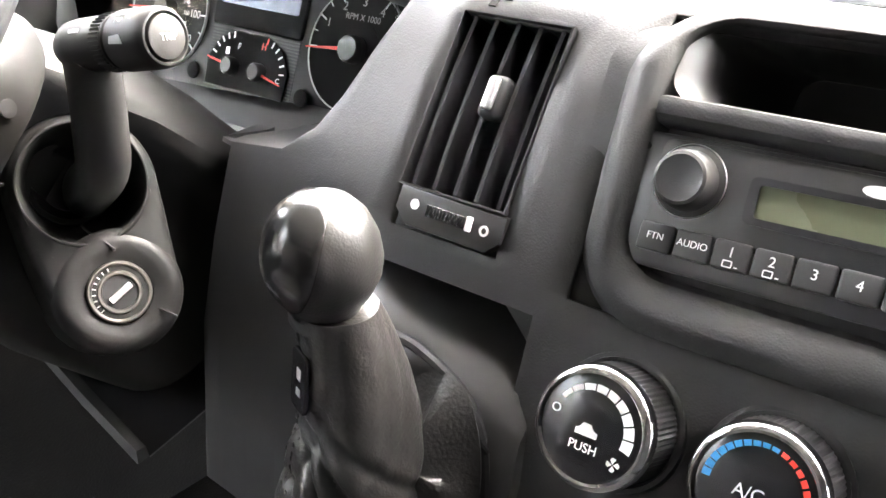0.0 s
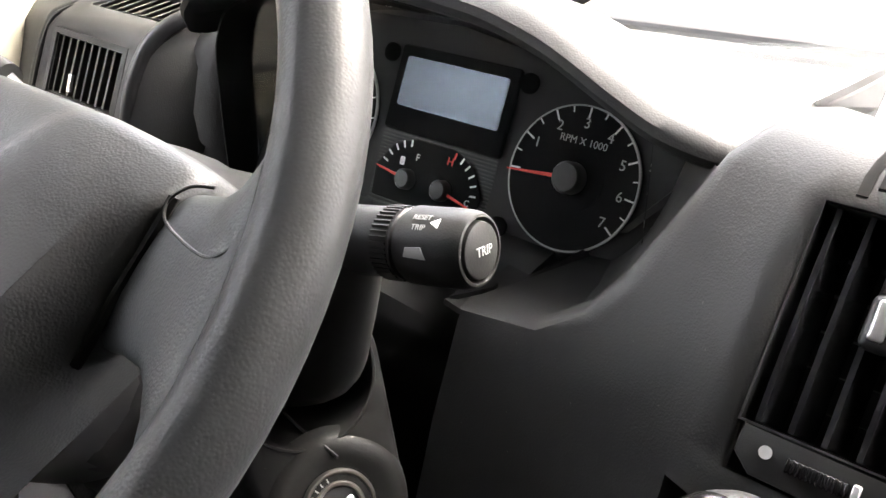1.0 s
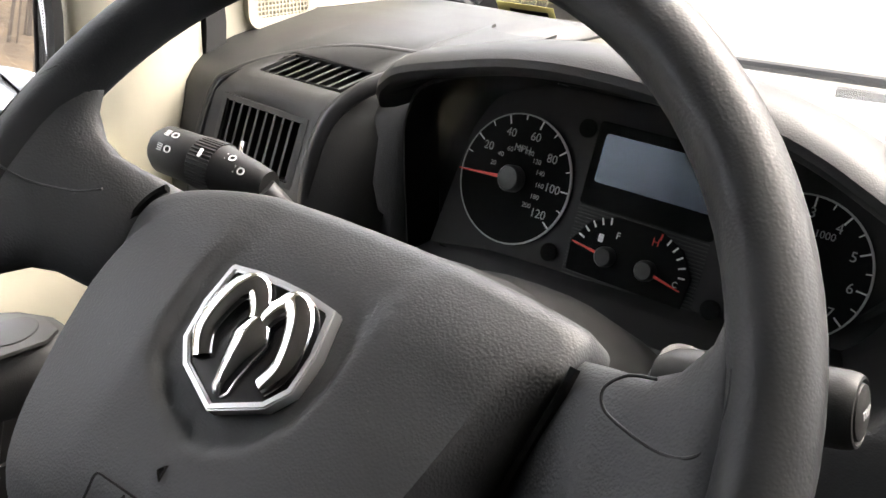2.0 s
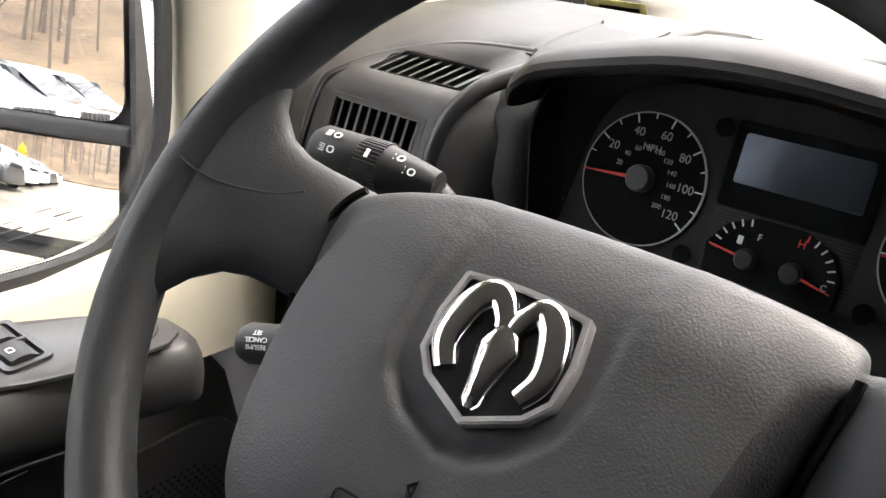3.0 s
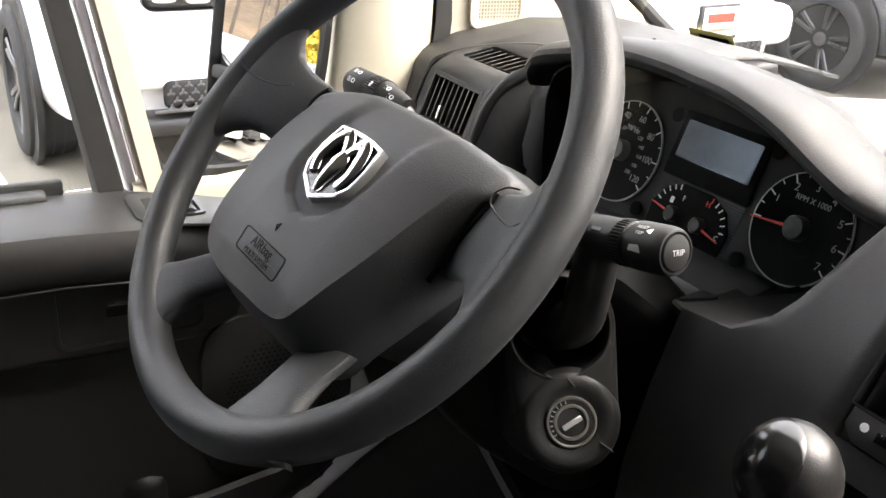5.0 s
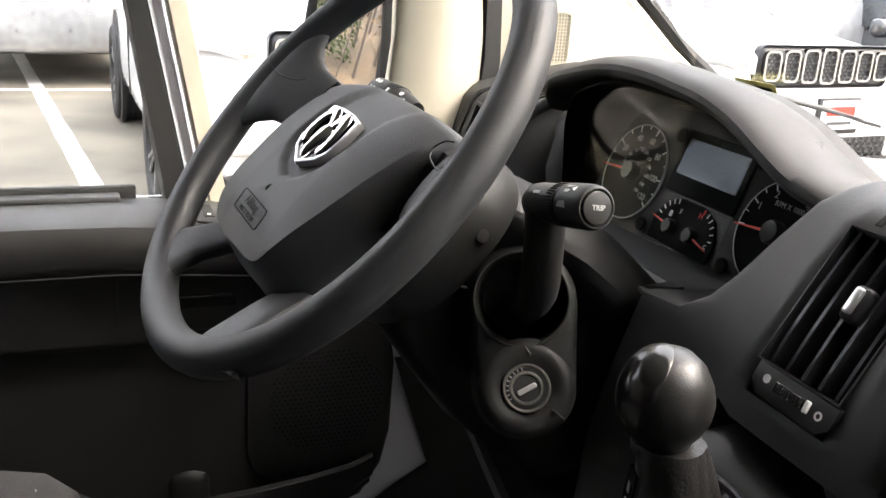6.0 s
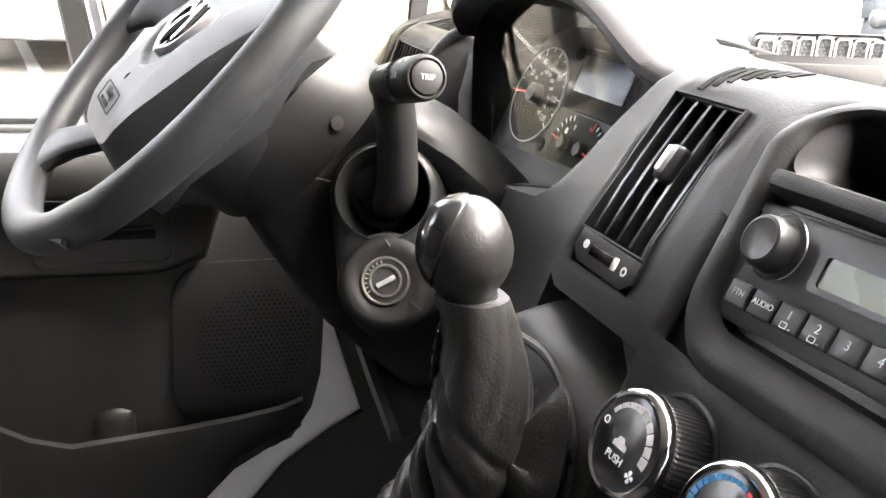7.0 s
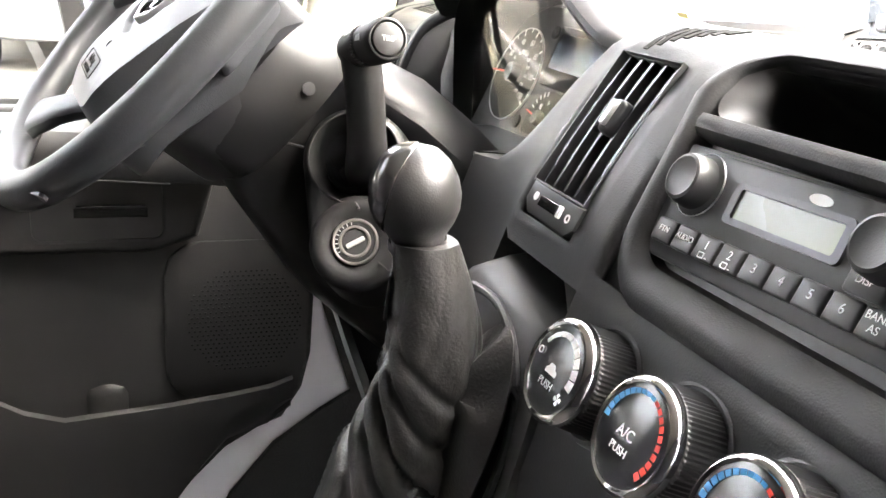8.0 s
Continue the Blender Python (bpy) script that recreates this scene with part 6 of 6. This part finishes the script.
part("boot_skirt", skin([[(-0.078 + 0.036 * math.sin(a) * k, 0.783 + 0.022 * math.cos(a) * k - 0.012 * (1 - k), 1.2 + 0.07 * math.cos(a) * k + 0.03 * (1 - k) + 0.006 * math.sin(5 * a) * k * (1 - k) * 4) for a in np.linspace(0, 2 * math.pi, 41)] for k in (0.1, 0.3, 0.5, 0.7, 0.85, 0.97)], 0.002), M_BOOT, console, "leather skirt of the boot")

# ---- the radio stack's insert ----
insert = thing("stack_insert", "black centre stack frame with an open storage cubby", "stack frame", STACK @ pose(0, 0, 0, 0, 0, 1.2))


def stack_bend(v):
    """The panel rolls back towards the windscreen above the radio."""
    return -11.0 * max(0.0, v - 0.066) ** 2


def panel_ring(left, foot, top, z, r, right=0.372):
    w, h = right - left, top - foot
    return [(x, y, z + stack_bend(y)) for x, y in rounded(w, h, r, 8, left + w / 2, foot + h / 2)]


lip = loft([panel_ring(*q) for q in ((-0.037, -0.039, 0.1185, -0.03, 0.044), (-0.035, -0.037, 0.117, -0.003, 0.042), (-0.031, -0.033, 0.1145, 0.0015, 0.038), (-0.026, -0.028, 0.112, 0.0045, 0.034), (-0.0215, -0.0235, 0.1095, 0.0052, 0.03), (-0.0185, -0.0195, 0.1075, 0.0042, 0.027), (-0.016, -0.0145, 0.106, 0.0018, 0.024), (-0.014, -0.0105, 0.105, -0.001, 0.021), (-0.013, -0.0085, 0.104, -0.0095, 0.018))], True, False)
part("bezel", lip, M_DASH, insert)
part("bezel_surround", loft([panel_ring(-0.0465, -0.05, 0.1, -0.0065, 0.02, 0.42), panel_ring(-0.0465, -0.05, 0.1, -0.0035, 0.02, 0.42), panel_ring(-0.03, -0.03, 0.1, -0.0035, 0.03)], True, False), M_DASH, insert)
part("plate", prism(rounded(0.382, 0.088, 0.004, 3, 0.18, 0.022), 0.004, m=pose(0, 0, -0.013)), M_BLACK, insert)
part("cubby_bar", loft([[(x, y0, z0) for y0, z0 in ((0.055, -0.011), (0.0565, 0.0), (0.0595, 0.0038), (0.0635, 0.0045), (0.067, 0.003), (0.0685, -0.004), (0.0685, -0.07))] for x in (-0.014, 0.0, 0.1, 0.36)], False), M_DASH, insert)
cub = loft([[(x, y, z + stack_bend(y)) for x, y in rounded(w, h, r, 6, 0.18, 0.0855)] for w, h, r, z in ((0.386, 0.0375, 0.012, -0.001), (0.372, 0.0345, 0.011, -0.006), (0.36, 0.0325, 0.01, -0.022), (0.33, 0.031, 0.009, -0.085))], True, False)
part("cubby_wall", cub, M_SMOOTH, insert)
part("cubby_back", prism(rounded(0.34, 0.05, 0.01, 4, 0.18, 0.085), 0.003, m=pose(0, 0, -0.104)), M_BLACK, insert)

radio = thing("car_radio", "black car radio with a greenish display and a row of buttons", "radio", STACK @ pose(0.066, 0.0252, 0, 0, 0, 2.4))
part("fascia", prism(rounded(0.178, 0.058, 0.004, 4, 0.0, 0.001), 0.009, 0.0015, 2, pose(0, 0, -0.01)), M_BLACK, radio)
part("fascia_inset", prism(rounded(0.152, 0.04, 0.005, 4, 0.002, 0.008), 0.0025, 0.001, 2, pose(0, 0, -0.0015)), M_SMOOTH, radio)
part("display_frame", frame_of(rounded(0.071, 0.0195, 0.003, 4, 0.0025, 0.009), rounded(0.0625, 0.0135, 0.0015, 4, 0.0025, 0.009), 0.003, pose(0, 0, 0.0)), M_BLACK, radio)
part("display", prism(rounded(0.0645, 0.0155, 0.001, 3, 0.0025, 0.009), 0.001, m=pose(0, 0, 0.0008)), M_RLCD, radio, "dull green display")
for s in (-1, 1):
    knob = part("volume_knob", lathe([(0.0152, 0), (0.0152, 0.0016), (0.013, 0.003), (0.0122, 0.011), (0.0112, 0.0134), (0.0098, 0.014), (0.0086, 0.0135), (0.0, 0.0133)], 44, m=pose(s * 0.0585, 0.0115, 0.0)), M_SMOOTH, radio)
    part("knob_ring", lathe([(0.0155, 0.0), (0.0159, 0.0006), (0.0155, 0.0012)], 44, False, pose(s * 0.0585, 0.0115, 0.0007)), M_SATIN, knob)
    part("key_hole", lathe([(0.0016, 0), (0.0016, 0.0004), (0, 0.0004)], 14, m=pose(s * 0.0855, -0.0138, -0.0009)), M_MATTE, radio)
    part("key_hole", lathe([(0.0016, 0), (0.0016, 0.0004), (0, 0.0004)], 14, m=pose(s * 0.0815, 0.0232, -0.0009)), M_MATTE, radio)
for i, s in enumerate(("FTN", "AUDIO", "1", "2", "3", "4", "5", "6", "BAND\nAS")):
    u = -0.0666 + 0.01664 * i
    b = part("button", box(0.0158, 0.0122, 0.005, 0.0014, 3), M_SMOOTH, radio, m=pose(u, -0.0148, 0.0005, -4, 0, 0))
    text("button_text", s, {"FTN": 0.0042, "AUDIO": 0.0042}.get(s, 0.0046 if len(s) > 1 else 0.006), M_WHITE, b, pose(0, 0.0012 if s in "12" else 0.0005, 0.0026))
    if s in "12":
        part("button_symbol", frame_of(rounded(0.0042, 0.003, 0.0005, 2), rounded(0.0032, 0.002, 0.0003, 2), 0.0003, pose(-0.0006, -0.0035, 0.0025)), M_WHITE, b)
        part("button_symbol", box(0.0014, 0.0005, 0.0003, at=(0.0032, -0.0044, 0.0026)), M_WHITE, b)
b = part("button", box(0.0195, 0.0215, 0.005, 0.0016, 3), M_SMOOTH, radio, m=pose(0.054, 0.003, 0.0005))
text("button_text", "DISP", 0.0046, M_WHITE, b, pose(-0.0005, -0.0045, 0.0026))
part("button_slot", box(0.01, 0.0016, 0.0006, 0.0002, 1, at=(0.001, 0.0035, 0.0026)), M_SATIN, b)
part("brand_shape", prism([(6.5e-3 * math.cos(a), 2.4e-3 * math.sin(a)) for a in np.linspace(0, 2 * math.pi, 24, endpoint=False)], 0.0004, m=pose(0.0145, 0.0218, 0.0012)), M_WHITE, radio, "plain white oval mark")



def climate_knob(u, v, kind):
    k = thing("climate_knob", {"fan": "black fan speed knob with a chrome ring and white scale", "ac": "black temperature knob with a blue and red scale", "mode": "black air direction knob with a chrome ring"}[kind], "climate knob", STACK @ pose(u, v, -0.009, 0, 0, 2), "climate knobs")
    part("well", lathe([(0.032, 0.002), (0.0305, 0.0085), (0.0285, 0.0088), (0.0275, 0.004), (0.02, 0.004)], 48, False), M_BLACK, k)
    rings = [[(r * (1 + (0.022 if q % 2 else 0)) * math.cos(math.pi * q / 70), r * (1 + (0.022 if q % 2 else 0)) * math.sin(math.pi * q / 70), z) for q in range(140)] for r, z in ((0.0265, -0.002), (0.0262, 0.004), (0.0256, 0.027))]
    body = part("body", loft(rings + [circle(0.025, 140, 0.0285), circle(0.0245, 140, 0.03)]), M_BLACK, k, smooth=False)
    part("chrome_ring", lathe([(0.0254, 0.0285), (0.0268, 0.03), (0.0268, 0.0325), (0.0256, 0.0352), (0.0238, 0.0362), (0.0226, 0.0355), (0.0224, 0.034)], 64, False), M_CHROME, body, "chrome ring")
    part("face", lathe([(0.0228, 0.033), (0.0226, 0.0352), (0.0215, 0.0357), (0.0, 0.036)], 64), M_GLOSS, body)
    if kind == "fan":
        for i in range(9):
            a = radians(150 - 165 * (i + 0.5) / 9)
            ww = 0.001 + 0.0014 * i / 8
            rows = [[((0.0172 + q) * math.cos(a + e), (0.0172 + q) * math.sin(a + e), 0.0362) for q in (-ww, ww)] for e in np.linspace(-0.14, 0.14, 5)]
            part("scale_mark", skin(rows, 0.0003), M_WHITE, body, smooth=False)
        text("knob_text", "O", 0.0055, M_WHITE, body, pose(-0.0165, 0.0035, 0.0363))
        text("knob_text", "PUSH", 0.0055, M_WHITE, body, pose(-0.001, -0.0085, 0.0363))
        part("car_symbol", prism([(-0.005, -0.002), (0.005, -0.002), (0.005, 0.0004), (0.003, 0.001), (0.0015, 0.0032), (-0.002, 0.0032), (-0.0035, 0.001), (-0.005, 0.0004)], 0.0003, m=pose(-0.001, -0.0015, 0.0361)), M_WHITE, body)
        for q in range(4):
            part("fan_symbol", prism([(0.0003, 0), (0.0026, -0.001), (0.003, 0.0006), (0.0018, 0.0014)], 0.0003, m=pose(0.0135, -0.0105, 0.0361, 0, 0, 90 * q)), M_WHITE, body)
    else:
        for i in range(20):
            cold = i < 10
            a = radians(175 - 95 * i / 9) if cold else radians(68 - 105 * (i - 10) / 9)
            ww = 0.0008 + 0.0009 * (abs(i - 9.5) / 10)
            rows = [[((0.0188 + q) * math.cos(a + e), (0.0188 + q) * math.sin(a + e), 0.0362) for q in (-ww, ww)] for e in np.linspace(-0.075, 0.075, 4)]
            part("scale_mark", skin(rows, 0.0003), M_BLUE if cold else M_RED, body, smooth=False)
        text("knob_text", "A/C", 0.0072, M_WHITE, body, pose(-0.002, -0.0005, 0.0363))
        text("knob_text", "PUSH", 0.0052, M_WHITE, body, pose(-0.002, -0.008, 0.0363))


climate_knob(0.0065, -0.074, "fan")
climate_knob(0.075, -0.0715, "ac")
climate_knob(0.1435, -0.069, "mode")
